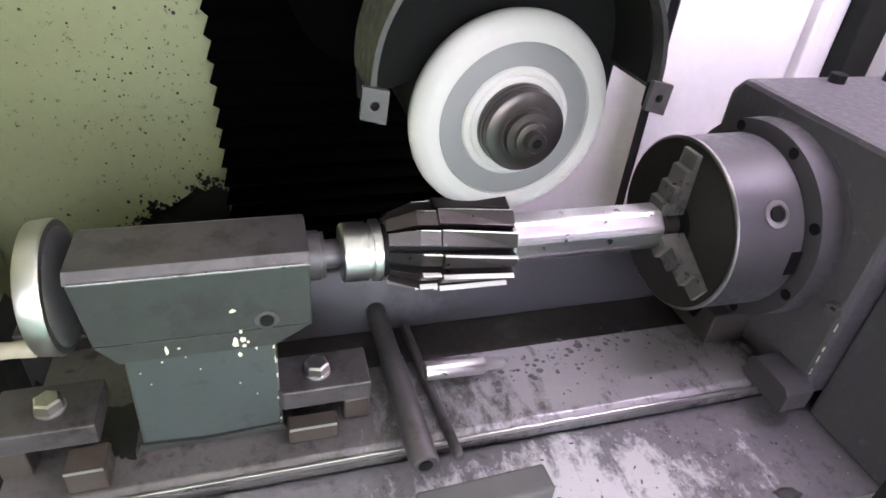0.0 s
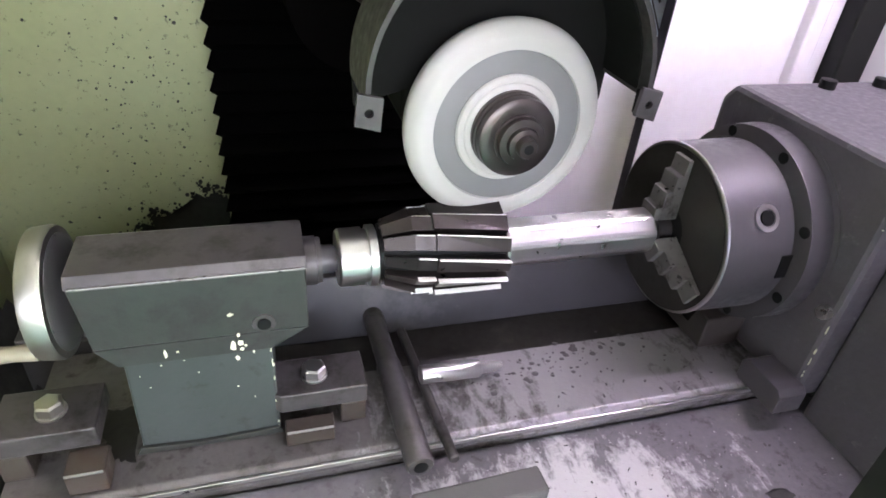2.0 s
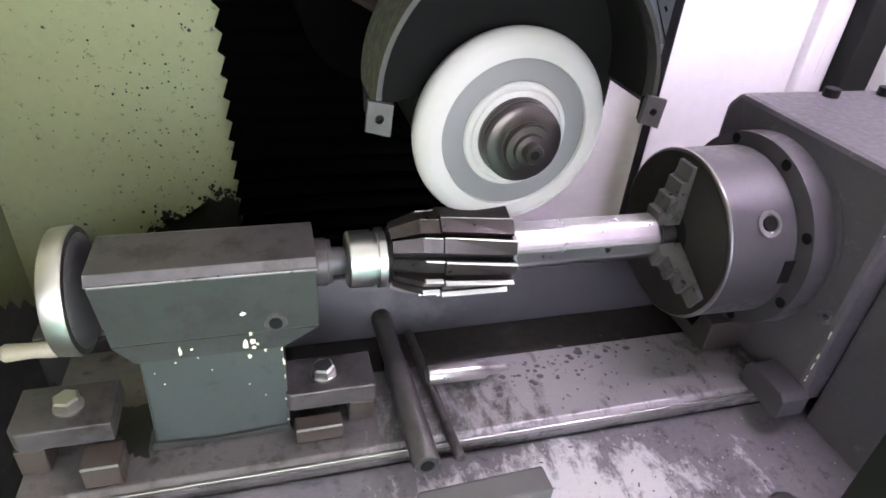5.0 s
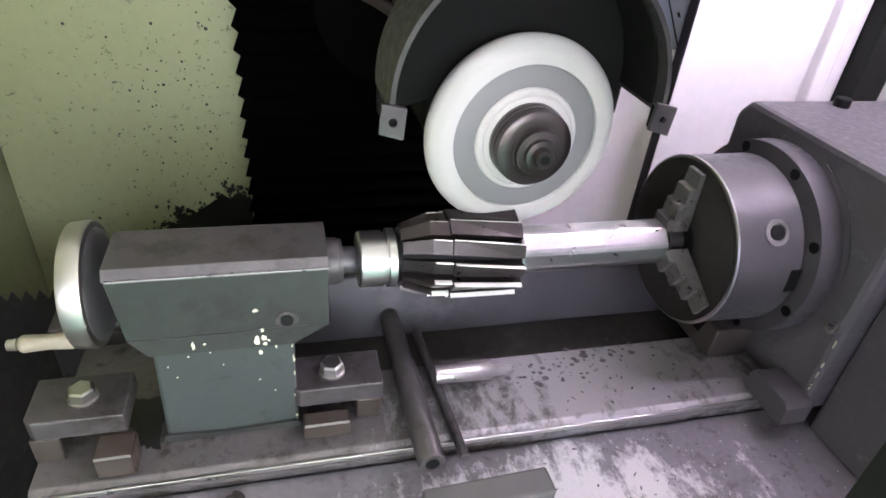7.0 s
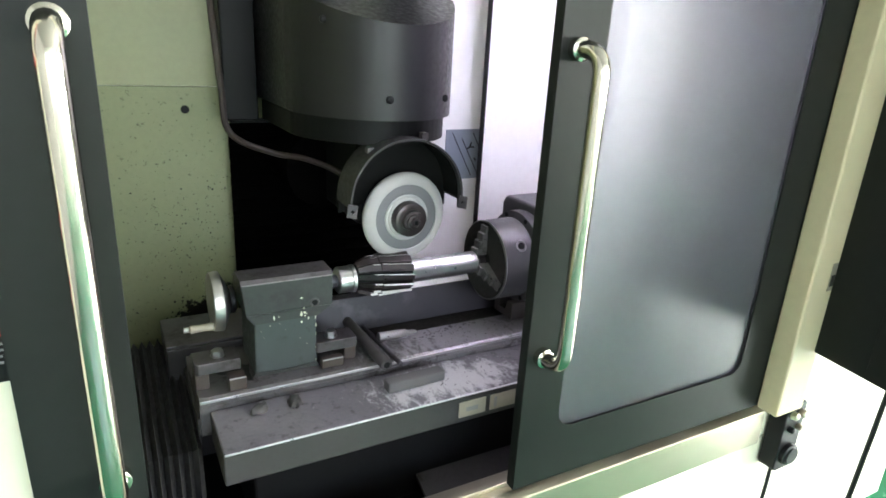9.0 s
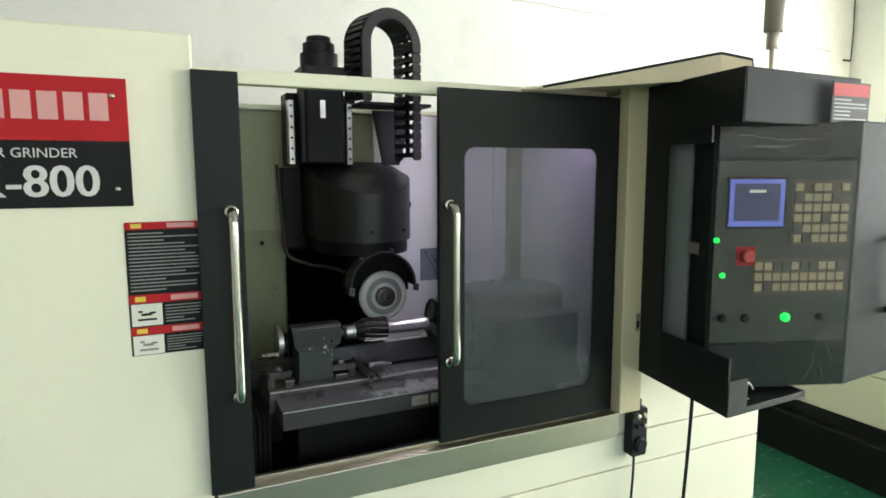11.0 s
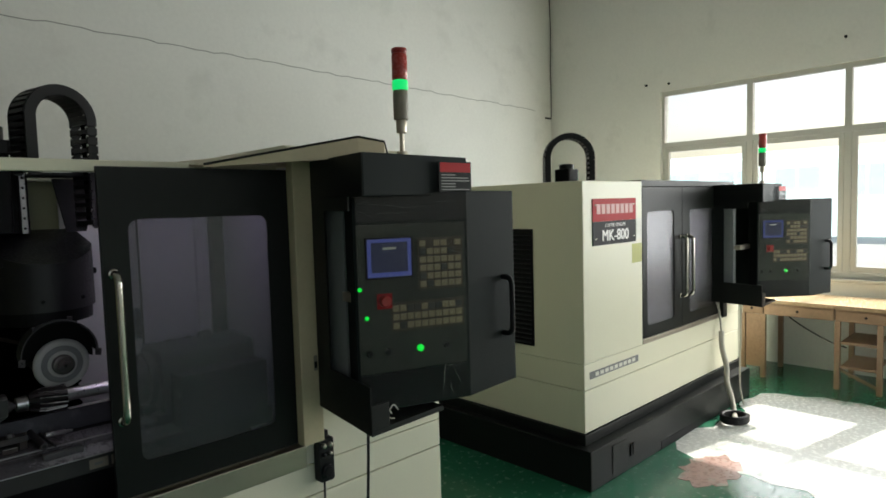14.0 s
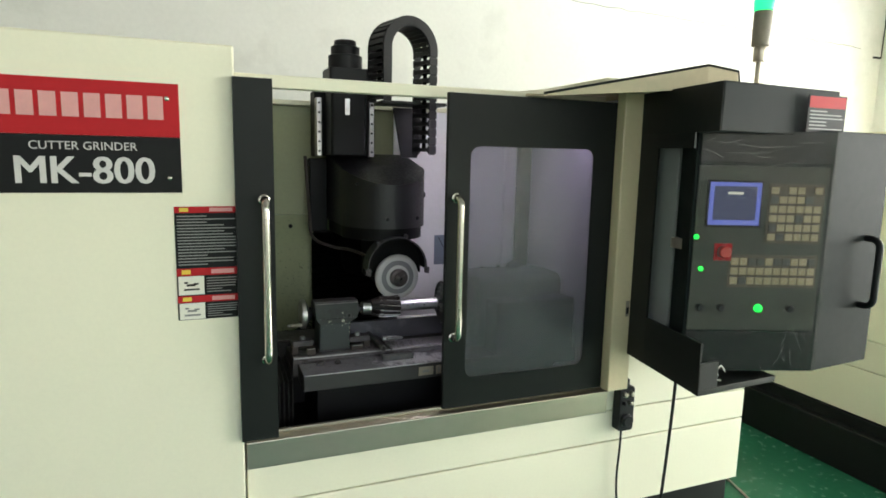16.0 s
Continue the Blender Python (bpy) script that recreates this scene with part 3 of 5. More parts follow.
def control_unit(parent, ox, oy, lit=True, turn=0, px=0.0, py=0.0, lift=0.0):
    """The swung-out control panel inside its open shroud, with its own corner at (0.665, -0.5)."""
    outset = set(scene.objects)
    X = lambda x: x + ox
    Y = lambda y: y + oy
    top = [(X(0.735), Y(-0.06)), (X(0.665), Y(-0.49)), (X(1.19), Y(-0.46)), (X(1.19), Y(-0.004)), (X(0.735), Y(-0.004))]
    sh = part("control_shroud", prism(top, "z", 1.80, 1.945, 0.004), GREY, parent, "slate grey hooded control shroud")
    def slanted(bm):
        # lays an x-constant plate onto the slanted left side
        for v in bm.verts:
            v.co.x += X(0.735) + (v.co.y - Y(-0.06)) * (0.07 / 0.43)
        return bm
    part("side_plate", slanted(plate(rect(Y(-0.175), Y(-0.01), 0.99, 1.80), [], "x", -0.002, 0.006)), CHAR, sh)
    part("side_skirt", slanted(plate(rect(Y(-0.488), Y(-0.1755), 0.99, 1.155), [], "x", -0.002, 0.006)), CHAR, sh)
    part("side_header", slanted(plate(rect(Y(-0.372), Y(-0.1755), 1.752, 1.80), [], "x", -0.002, 0.006)), CHAR, sh)
    part("side_face", slanted(box(-0.003, -0.0006, Y(-0.489), Y(-0.062), 1.80, 1.944, 0.0005)), CHAR, sh)
    part("back_plate", box(X(0.68), X(1.18), Y(-0.03), Y(-0.01), 1.0, 1.80, 0), RECESS, sh)
    part("right_plate", box(X(1.165), X(1.185), Y(-0.40), Y(-0.035), 1.0, 1.80, 0.002), GREY, sh)
    part("hinge_bracket", box(X(0.73), X(0.98), Y(-0.30), Y(-0.25), 1.42, 1.455, 0.002), STAINLESS, sh)
    part("cable_duct", box(X(0.75), X(0.80), Y(-0.24), Y(-0.10), 1.06, 1.78, 0.003), RECESS, sh)
    tray = [(X(0.733), Y(-0.06)), (X(0.664), Y(-0.49)), (X(1.02), Y(-0.47)), (X(1.02), Y(-0.01)), (X(0.733), Y(-0.01))]
    part("tray", prism(tray, "z", 0.985, 1.005, 0.002), CHAR, sh)
    part("tray_lip", prism([(X(0.664), Y(-0.491)), (X(0.745), Y(-0.4865)), (X(0.745), Y(-0.4785)), (X(0.666), Y(-0.483))], "z", 1.0055, 1.09, 0.001), CHAR, sh)
    for wx, wr in ((0.765, 0.016), (0.785, 0.024)):
        part("wire", sweep([(X(wx + wr * math.cos(a)), Y(-0.455 + 0.3 * wr * math.sin(2 * a)), 1.012 + wr * (1 + math.sin(a))) for a in [0.35 * i for i in range(15)]], 0.0022, 6), LABELW, sh, "loose pale wire in the tray", True)
    st = part("sticker", box(X(1.01), X(1.18), Y(-0.4925), Y(-0.4905), 1.81, 1.925, 0), SIGNBLK, sh, "small red and grey sticker")
    part("sticker_head", box(X(1.015), X(1.175), Y(-0.4935), Y(-0.4926), 1.885, 1.92, 0), RED, st)
    bars(st, "small_print", X(1.02), X(1.17), Y(-0.4926), 1.815, 1.88, 6, LABELG, 0.35, 3)
    # the swung panel: face from (1.124,-0.515) back to (0.705,-0.362)
    # a panel swung further is built as the other, then turned about its front corner
    before = set(scene.objects)
    foot = [(X(0.705), Y(-0.362)), (X(1.124), Y(-0.515)), (X(1.43), Y(-0.49)), (X(1.43), Y(-0.36)), (X(1.12), Y(-0.33)), (X(0.76), Y(-0.24))]
    pn = part("control_panel", prism(foot, "z", 1.025, 1.815, 0.003), GREY, parent, "swung-out slate grey control panel under creased clear film")
    bar_handle(pn, X(1.345), Y(-0.4975), 1.235, 1.465, 0.05, 0.011, PLASTIC, False, "pull_handle", "black plastic pull handle")
    F = Matrix.Translation((X(1.124), Y(-0.515), 0)) @ Matrix.Rotation(radians(-20), 4, "Z")
    def on_face(bm):
        bmesh.ops.transform(bm, matrix=F, verts=bm.verts)
        return bm
    def fb(u0, u1, z0, z1, d0, d1, bevel=0.001):
        return on_face(box(-u1, -u0, -d1, -d0, z0, z1, bevel))
    plate_ = part("face_plate", fb(0.012, 0.435, 1.165, 1.70, 0.0005, 0.004), PANELM, pn)
    part("lower_apron", fb(0.012, 0.435, 1.035, 1.16, 0.0005, 0.004), PLASTIC, pn)
    part("upper_apron", fb(0.012, 0.435, 1.71, 1.81, 0.0005, 0.004), PLASTIC, pn)
    sc = part("screen", fb(0.225, 0.405, 1.505, 1.655, 0.0045, 0.010, 0.002), PLASTIC, pn, "monitor with a lit blue screen")
    part("screen_glow", fb(0.232, 0.398, 1.512, 1.648, 0.0105, 0.011, 0), SCREEN, sc)
    part("screen_field", fb(0.246, 0.384, 1.528, 1.636, 0.0112, 0.0116, 0), SCREEND, sc)
    part("screen_line", fb(0.29, 0.34, 1.61, 1.618, 0.0117, 0.012, 0), LABELW, sc)
    r = random.Random(7)
    for u0, u1, z0, z1, nu, nz in ((0.03, 0.20, 1.46, 1.64, 6, 6), (0.03, 0.31, 1.315, 1.41, 10, 3)):
        du, dz = (u1 - u0) / nu, (z1 - z0) / nz
        part("keypad", fb(u0 - 0.006, u1 + 0.006, z0 - 0.006, z1 + 0.006, 0.0043, 0.0055, 0.0003), KEYB, pn, "brown keypad membrane")
        for i in range(nu):
            for j in range(nz):
                if r.random() < 0.05:
                    continue
                part("key", fb(u0 + i * du + 0.07 * du, u0 + (i + 1) * du - 0.07 * du, z0 + j * dz + 0.14 * dz, z0 + (j + 1) * dz - 0.14 * dz, 0.0057, 0.009, 0.001), KEYM if r.random() < 0.8 else KEYD, pn)
    def knob(u, z, rad, d, m, nm, lb=""):
        return part(nm, on_face(lathe([(0.004, rad), (0.004 + d * 0.8, rad), (0.004 + d, rad * 0.8)], (-u, 0, z), (0, -1, 0), 18)), m, pn, lb, True)
    part("stop_plate", fb(0.308, 0.366, 1.396, 1.452, 0.0043, 0.0056, 0.0005), RED, pn, "red plate round the stop button")
    knob(0.337, 1.425, 0.020, 0.022, ESTOP, "stop_button", "red mushroom stop button")
    knob(0.428, 1.472, 0.008, 0.004, LEDG if lit else PLASTIC, "indicator_lamp", "lit green indicator")
    knob(0.405, 1.368, 0.008, 0.004, LEDG if lit else PLASTIC, "indicator_lamp", "lit green indicator")
    knob(0.205, 1.24, 0.013, 0.010, LEDG, "start_button", "lit green start button")
    for u in (0.40, 0.33, 0.10):
        knob(u, 1.24, 0.012, 0.014, PLASTIC, "selector_knob")
    fm = on_face(box(-0.436, -0.004, -0.018, -0.0172, 1.03, 1.81, 0))
    bmesh.ops.subdivide_edges(fm, edges=fm.edges, cuts=22, use_grid_fill=True)
    for v in fm.verts:
        v.co += Vector((0, -1, 0)) * (0.0050 * noise.noise(v.co * 9) + 0.0042 * noise.noise(Vector((v.co.x * 26, v.co.y * 26, v.co.z * 55))))
    film = part("clear_film", fm, FILM, pn, "creased clear protective film", True)
    film.visible_shadow = False
    rc = random.Random(17)
    for k in range(18):
        u, z = (rc.uniform(0.02, 0.12), rc.uniform(1.05, 1.22)) if k < 8 else (rc.uniform(0.03, 0.40), rc.uniform(1.70, 1.79))
        du, dz = (rc.uniform(-0.05, 0.03), rc.uniform(-0.07, 0.05)) if k < 8 else (rc.uniform(0.05, 0.16), rc.uniform(-0.025, 0.02))
        line = [(-min(max(u + du * f, 0.012), 0.43), -0.0225 - 0.002 * math.sin(3.1 * f), min(max(z + dz * f + 0.008 * math.sin(3.1 * f + k), 1.04), 1.80)) for f in (0, 0.25, 0.5, 0.75, 1)]
        part("crease", on_face(sweep(line, rc.uniform(0.0005, 0.0011), 5)), CREASE, film, "", True)
    if turn or px or py or lift:
        c = Vector((X(1.124), Y(-0.515), 0))
        T = Matrix.Translation(c + Vector((px, py, lift))) @ Matrix.Rotation(radians(turn), 4, "Z") @ Matrix.Translation(-c)
        for o in set(scene.objects) - before:
            o.data.transform(T)
        for o in before - outset:
            o.data.transform(Matrix.Translation((0, 0, lift)))
    return sh


def cable_chain(name, parent_label, cx, y, z0, ztop, half, w, left_low):
    """An arch of black chain links, standing in the x-z plane."""
    c = thing(name, parent_label, "cable chain", (cx, y, z0))
    path = []
    for i in range(7):
        path.append((cx - half, z0 + (ztop - half - z0) * i / 7, 90))
    for i in range(17):
        a = 180 - 180 * i / 16
        path.append((cx + half * math.cos(radians(a)), ztop - half + half * math.sin(radians(a)), a - 90))
    n = int((ztop - half - left_low) / 0.034)
    for i in range(1, n):
        path.append((cx + half, ztop - half - 0.034 * i, -90))
    link = bmesh.new()
    for sy in (-1, 1):
        box(-0.0148, 0.0148, sy * w / 2 - 0.004, sy * w / 2 + 0.004, -0.0195, 0.0195, 0.003, link, 1)
        box(-0.0200, 0.0200, sy * w / 2 - 0.003, sy * w / 2 + 0.003, -0.013, 0.013, 0, link)
    for sz in (-0.0165, 0.0165):
        box(-0.0075, 0.0075, -w / 2 + 0.007, w / 2 - 0.007, sz - 0.003, sz + 0.003, 0, link)
    first = part("link", link, PLASTIC, c)
    me = first.data
    for k, (x, z, a) in enumerate(path):
        o = first if k == 0 else new("link", me)
        o.parent = c
        o.matrix_parent_inverse = Matrix.Translation(-c.location)
        o.matrix_basis = pose(x, y, z, 0, -a, 0)
    core = [(x, y, z) for x, z, a in path]
    part("cable", sweep(core, 0.009, 8), RUBBER, c, "", True)
    return c


# ---- the open grinder ----
m1 = thing("cnc_grinder", "cream and charcoal tool grinder with an open sliding door", "grinding machine", (0.0, 0.6, 0.0))
part("plinth", box(-1.38, 1.41, 0.03, 1.9, 0.0, 0.315, 0.005), CHAR, m1, "charcoal steel plinth")
part("base", box(-1.40, 1.434, 0.0, 1.95, 0.32, 0.60, 0.004), CREAM, m1)
part("base_upper", box(-0.648, 1.434, 0.0, 1.95, 0.605, 0.73, 0.004), CREAM, m1)
part("left_cabinet", box(-1.40, -0.655, -0.03, 1.5, 0.605, 2.0, 0.006), CREAM, m1, "cream painted sheet-metal cabinet")
part("sill_face", prism([(-0.018, 0.735), (0.05, 0.735), (0.05, 0.83), (0.0, 0.83), (-0.018, 0.822)], "x", -0.648, 0.69, 0.002), STAINLESS, m1, "brushed stainless door sill")
part("door_track", box(-0.648, 0.69, 0.012, 0.022, 0.8305, 0.84, 0.001), STAINLESS, m1)
part("top_beam", box(-0.652, 0.652, 0.05, 0.09, 1.900, 1.938, 0.003), CREAM, m1, "cream folded top rail")
part("right_front", box(0.692, 1.434, 0.0, 0.03, 0.735, 1.94, 0.003), CREAM, m1, "cream painted front panel")
part("door_post", box(0.655, 0.748, -0.062, -0.0135, 0.84, 1.945, 0.004), TAN, m1, "aged tan painted corner post")
hood_top = [(0.314, -0.072, 1.9200), (0.809, -0.277, 2.020), (0.911, -0.302, 2.005), (0.935, -0.29, 1.955), (0.935, 0.25, 1.955), (0.911, 0.25, 2.005), (0.809, 0.25, 2.020), (0.314, 0.25, 1.9500)]
bm = bmesh.new()
up, low = [bm.verts.new(c) for c in hood_top], [bm.verts.new((c[0], c[1], min(1.9465, c[2] - 0.006))) for c in hood_top]
for i, j in ((0, 7), (1, 6), (2, 5)):
    bm.faces.new((up[i], up[i + 1], up[j - 1], up[j]))
bm.faces.new(low)
for i in range(8):
    bm.faces.new((up[i], low[i], low[(i + 1) % 8], up[(i + 1) % 8]))
part("roof_hood", bm, TAN, m1, "aged tan sloped hood over the control arm")
part("hood_edge", sweep([Vector(c) + Vector((0, 0, 0.003)) for c in hood_top[:4]], 0.0045, 6), CHAR, m1, "dark rubber edge strip")
part("right_cabinet", prism([(0.035, 0.735), (1.9, 0.735), (1.9, 2.04), (0.25, 2.04), (0.035, 1.94)], "x", 0.80, 1.434, 0.004), CREAM, m1, "cream electrical cabinet with a sloped top")
part("right_wall", box(0.70, 0.72, 0.05, 0.90, 0.70, 1.93, 0.002), WHITE_IN, m1, "white inner side wall")
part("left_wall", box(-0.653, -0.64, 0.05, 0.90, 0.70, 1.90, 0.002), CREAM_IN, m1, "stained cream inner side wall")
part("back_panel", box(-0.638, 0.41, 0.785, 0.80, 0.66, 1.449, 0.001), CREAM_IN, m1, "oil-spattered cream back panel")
# upper half of the panel, painted lighter for the hall light on it
part("upper_back_panel", box(-0.638, 0.41, 0.785, 0.80, 1.4505, 1.905, 0.001), mat("lit_inner_cream_paint", (0.31, 0.32, 0.195), 0.5, 0, 0.08, 4, 70, 0.01), m1, "upper back panel, its stronger light put into a lighter cream")
part("panel_hole", lathe([(0, 0.009), (0.001, 0.008)], (-0.395, 0.7848, 1.40), (0, -1, 0), 16), BLACK, m1)
part("seam_gap", box(0.3325, 0.3348, 0.694, 0.714, 0.70, 1.90, 0), BLACK, m1, "dark gap between the inner sheets")
part("back_flange", box(-0.638, 0.70, 0.755, 0.803, 1.906, 1.925, 0.002), CREAM, m1)
part("right_back_panel", box(0.335, 0.572, 0.695, 0.715, 0.66, 1.905, 0.003), WHITE_IN, m1, "white inner guard sheet")
part("right_back_panel", box(0.576, 0.605, 0.68, 0.715, 0.66, 1.905, 0.004), WHITE_IN, m1, "white folded seam strip")
part("right_back_panel", box(0.609, 0.638, 0.69, 0.715, 0.66, 1.905, 0.003), WHITE_IN, m1, "white folded seam strip")
part("right_back_panel", box(0.641, 0.70, 0.66, 0.715, 0.66, 1.905, 0.003), CHAR, m1, "dark inner edge strip")
part("white_back_sheet", box(0.06, 0.41, 0.770, 0.784, 0.66, 1.905, 0.001), WHITE_IN, m1, "white back sheet")
part("pit_floor", prism([(0.05, 0.715), (0.78, 0.715), (0.78, 0.76), (0.05, 0.735)], "x", -0.638, 0.70, 0), BLACK, m1, "oily black pit floor")
part("chip_tray", prism([(0.055, 0.742), (0.20, 0.80), (0.21, 0.80), (0.21, 0.79), (0.06, 0.738)], "x", -0.10, 0.69, 0.001), DULL, m1, "sloped dull steel chip tray")
# doors: the left one pushed aside, the right one half shut
ld = part("door", plate(rect(-0.662, -0.555, 0.845, 1.915), [], "y", -0.052, -0.048), CHAR, m1, "charcoal sliding door pushed aside")
part("edge_return", box(-0.559, -0.555, -0.0475, -0.005, 0.845, 1.915, 0), CHAR, ld)
part("edge_return", box(-0.662, -0.658, -0.0475, -0.0315, 0.845, 1.915, 0), CHAR, ld)
bar_handle(ld, -0.585, -0.052, 1.10, 1.575)
machine_door(m1, 0.002, 0.678, -0.012, 0.008, 0.842, 1.914, (0.083, 0.568, 0.945, 1.745), 0.03, "charcoal sliding door with a rounded window")
name_sign(m1, -1.262, -0.80, -0.03, 1.594, 1.886)
warning_label(m1, -0.824, -0.657, -0.03, 1.23, 1.555)
control_unit(m1, 0, 0)
part("tube_lamp", box(0.20, 0.64, 0.145, 0.175, 1.842, 1.87, 0.003), WHITE_IN, m1, "slim white lamp housing under the top rail")
beacon("signal_tower", 1.0, -0.30, 1.945)


# ---- inside the open grinder: column, head and wheel ----
col = thing("bellows_cover", "black pleated column cover behind the wheel", "bellows", (-0.10, 0.74, 0.70))
bm = bmesh.new()
n = 21
for i in range(n):
    z0, z1 = 0.72 + i * 0.031, 0.72 + (i + 1) * 0.031
    zm = (z0 + z1) / 2
    for (za, ya, ea), (zb, yb, eb) in (((z0, 0.765, 0.0), (zm, 0.740, 0.008)), ((zm, 0.740, 0.008), (z1, 0.765, 0.0))):
        q = [bm.verts.new(c) for c in ((-0.306 - ea, ya, za), (0.085 + ea, ya, za), (0.085 + eb, yb, zb), (-0.306 - eb, yb, zb))]
        bm.faces.new(q)
        for s, xs in ((0, -0.306), (1, 0.085)):
            w = [bm.verts.new(c) for c in ((q[s].co.x, ya, za), (q[3 - s].co.x, yb, zb), (xs, 0.784, zb), (xs, 0.784, za))]
            bm.faces.new(w)
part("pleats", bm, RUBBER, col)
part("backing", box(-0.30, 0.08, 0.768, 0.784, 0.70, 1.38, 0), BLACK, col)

head = thing("spindle_head", "dark rounded spindle head casing on the column", "spindle head", (-0.17, 0.6, 1.40))
prof = [(-0.248, 0.75)]
for i in range(25):
    a = radians(196 + 148 * i / 24)
    prof.append((-0.070 + 0.180 * math.cos(a), 0.56 + 0.235 * math.sin(a)))
prof.append((0.104, 0.75))
bm = prism(prof, "z", 1.432, 1.70, 0.006)
for v in bm.verts:
    if v.co.z > 1.6:
        v.co.z -= 0.36 * max(0.0, 0.64 - v.co.y) - 0.012
part("casing", bm, HEADP, head, "violet-black curved casing with a sloped lid", True)
fl = [(-0.070 + (a + 0.070) * 0.95, 0.56 + (b - 0.56) * 0.90) for a, b in prof]
part("lower_flange", prism(fl, "z", 1.385, 1.431, 0.004), BLACK, head)
part("rear_block", box(-0.325, -0.252, 0.70, 0.76, 1.385, 1.69, 0.004), BLACK, head, "black block beside the casing")
part("spindle_block", box(-0.125, 0.02, 0.42, 0.74, 1.21, 1.384, 0.012), BLACK, head)
part("spindle_motor", lathe([(0, 0.072), (0.006, 0.088), (0.13, 0.092)], (-0.125, 0.62, 1.285), (0, 1, 0), 48), mat("near_black_brown_casting", (0.0016, 0.0013, 0.0013), 0.8, 0, 0.2, 9, 90, 0.01, spec=0.02), head, "near-black round spindle motor", True)
part("knob", lathe([(0, 0.012), (0.012, 0.012), (0.015, 0.006)], (0.104, 0.52, 1.55), (1, 0, 0), 16), PLASTIC, head, "", True)
for bx, bz in ((-0.20, 1.60), (0.03, 1.47), (-0.10, 1.47)):
    part("bolt", lathe([(0, 0.007), (0.005, 0.007), (0.007, 0.003)], (bx, 0.56 - 0.235 * math.sqrt(max(0.0, 1 - ((bx + 0.070) / 0.180) ** 2)) + 0.001, bz), (0, -1, 0), 10), PLASTIC, head)

slide = thing("column_slide", "black column with two bright vertical guide rails", "machine column", (-0.19, 0.70, 1.70))
part("column", box(-0.31, -0.06, 0.66, 0.76, 1.70, 1.96, 0.004), BLACK, slide)
for gx in (-0.300, -0.085):
    g = part("guide_rail", box(gx - 0.011, gx + 0.011, 0.615, 0.659, 1.70, 1.93, 0.003), STEEL, slide, "bright steel guide rail")
    for k in range(6):
        part("rail_screw", lathe([(0, 0.005), (0.002, 0.005)], (gx, 0.615, 1.72 + k * 0.038), (0, -1, 0), 8), BLACK, g)
mot = thing("servo_motor", "black servo motor with a stepped cap", "motor", (-0.205, 0.58, 1.702))
part("body", prism(rounded(-0.275, -0.135, 0.50, 0.64, 0.012, 3), "z", 1.705, 1.985, 0.004), BLACK, mot)
part("flange", prism(rounded(-0.282, -0.128, 0.49, 0.645, 0.012, 3), "z", 1.986, 2.035, 0.003), PLASTIC, mot)
part("cap", lathe([(0, 0.066), (0.05, 0.066), (0.055, 0.056), (0.085, 0.056), (0.09, 0.044), (0.108, 0.042), (0.112, 0.03)], (-0.205, 0.57, 2.036), (0, 0, 1), 28), PLASTIC, mot, "", True)
part("name_plate", box(-0.222, -0.204, 0.497, 0.4995, 1.86, 1.92, 0), STEEL, mot)
cable_chain("cable_chain", "black plastic cable chain arched over the machine", 0.0, 0.47, 1.93, 2.212, 0.104, 0.115, 1.70).rotation_euler.z = radians(14)
part_ = thing("chain_bracket", "black sheet bracket that holds the cable chain", "bracket", (0.05, 0.62, 1.70))
part("plate", prism([(0.06, 1.70), (0.13, 1.70), (0.18, 1.885), (0.15, 1.91), (0.02, 1.91)], "y", 0.66, 0.67, 0.001), PLASTIC, part_)
part("arm", box(-0.075, 0.20, 0.50, 0.66, 1.912, 1.924, 0.002), PLASTIC, part_)
hose = thing("coolant_hose", "thin brown rubber hose looped below the head", "hose", (-0.33, 0.6, 1.30))
part("tube", sweep(curve_points([(-0.36, 0.60, 1.70), (-0.345, 0.60, 1.47), (-0.332, 0.60, 1.375), (-0.25, 0.60, 1.332), (-0.19, 0.55, 1.325), (-0.13, 0.50, 1.30), (-0.10, 0.46, 1.26)]), 0.0065, 8), mat("brown_hose_rubber", (0.030, 0.020, 0.018), 0.55), hose, "", True)

WX, WZ = -0.0525, 1.2432
wheel = thing("grinding_wheel", "white grinding wheel with a grey ring, at rest", "grinding wheel", (WX, 0.35, WZ - 0.087))
WAX = Vector((math.sin(radians(2.2)), -math.cos(radians(2.2)), 0.0))
def turned(name, start, profile, material, label="", seg=72):
    """A ring or cap of the wheel that begins at a depth behind its front plane."""
    return part(name, lathe(profile, Vector((WX, 0.340, WZ)) - WAX * start, WAX, seg), material, wheel, label, True)
turned("abrasive_rim", 0.024, [(0, 0.083), (0.004, 0.0868), (0.011, 0.0882), (0.0155, 0.0872), (0.0198, 0.0838), (0.0228, 0.0785), (0.0238, 0.0755), (0.0240, 0.0662), (0.021, 0.0652), (0.012, 0.065)], WHEELW, "white abrasive rim", 96)
turned("blotter_ring", 0.022, [(0, 0.0652), (0.0195, 0.0654), (0.020, 0.0645), (0.020, 0.0468), (0.012, 0.046)], WHEELG, "grey paper ring")
turned("inner_face", 0.022, [(0, 0.046), (0.0210, 0.0466), (0.0225, 0.0452), (0.0226, 0.0422), (0.0218, 0.0416), (0.0218, 0.0402), (0.0232, 0.0396), (0.0238, 0.0372), (0.0240, 0.034)], WHEELW, "white inner face")
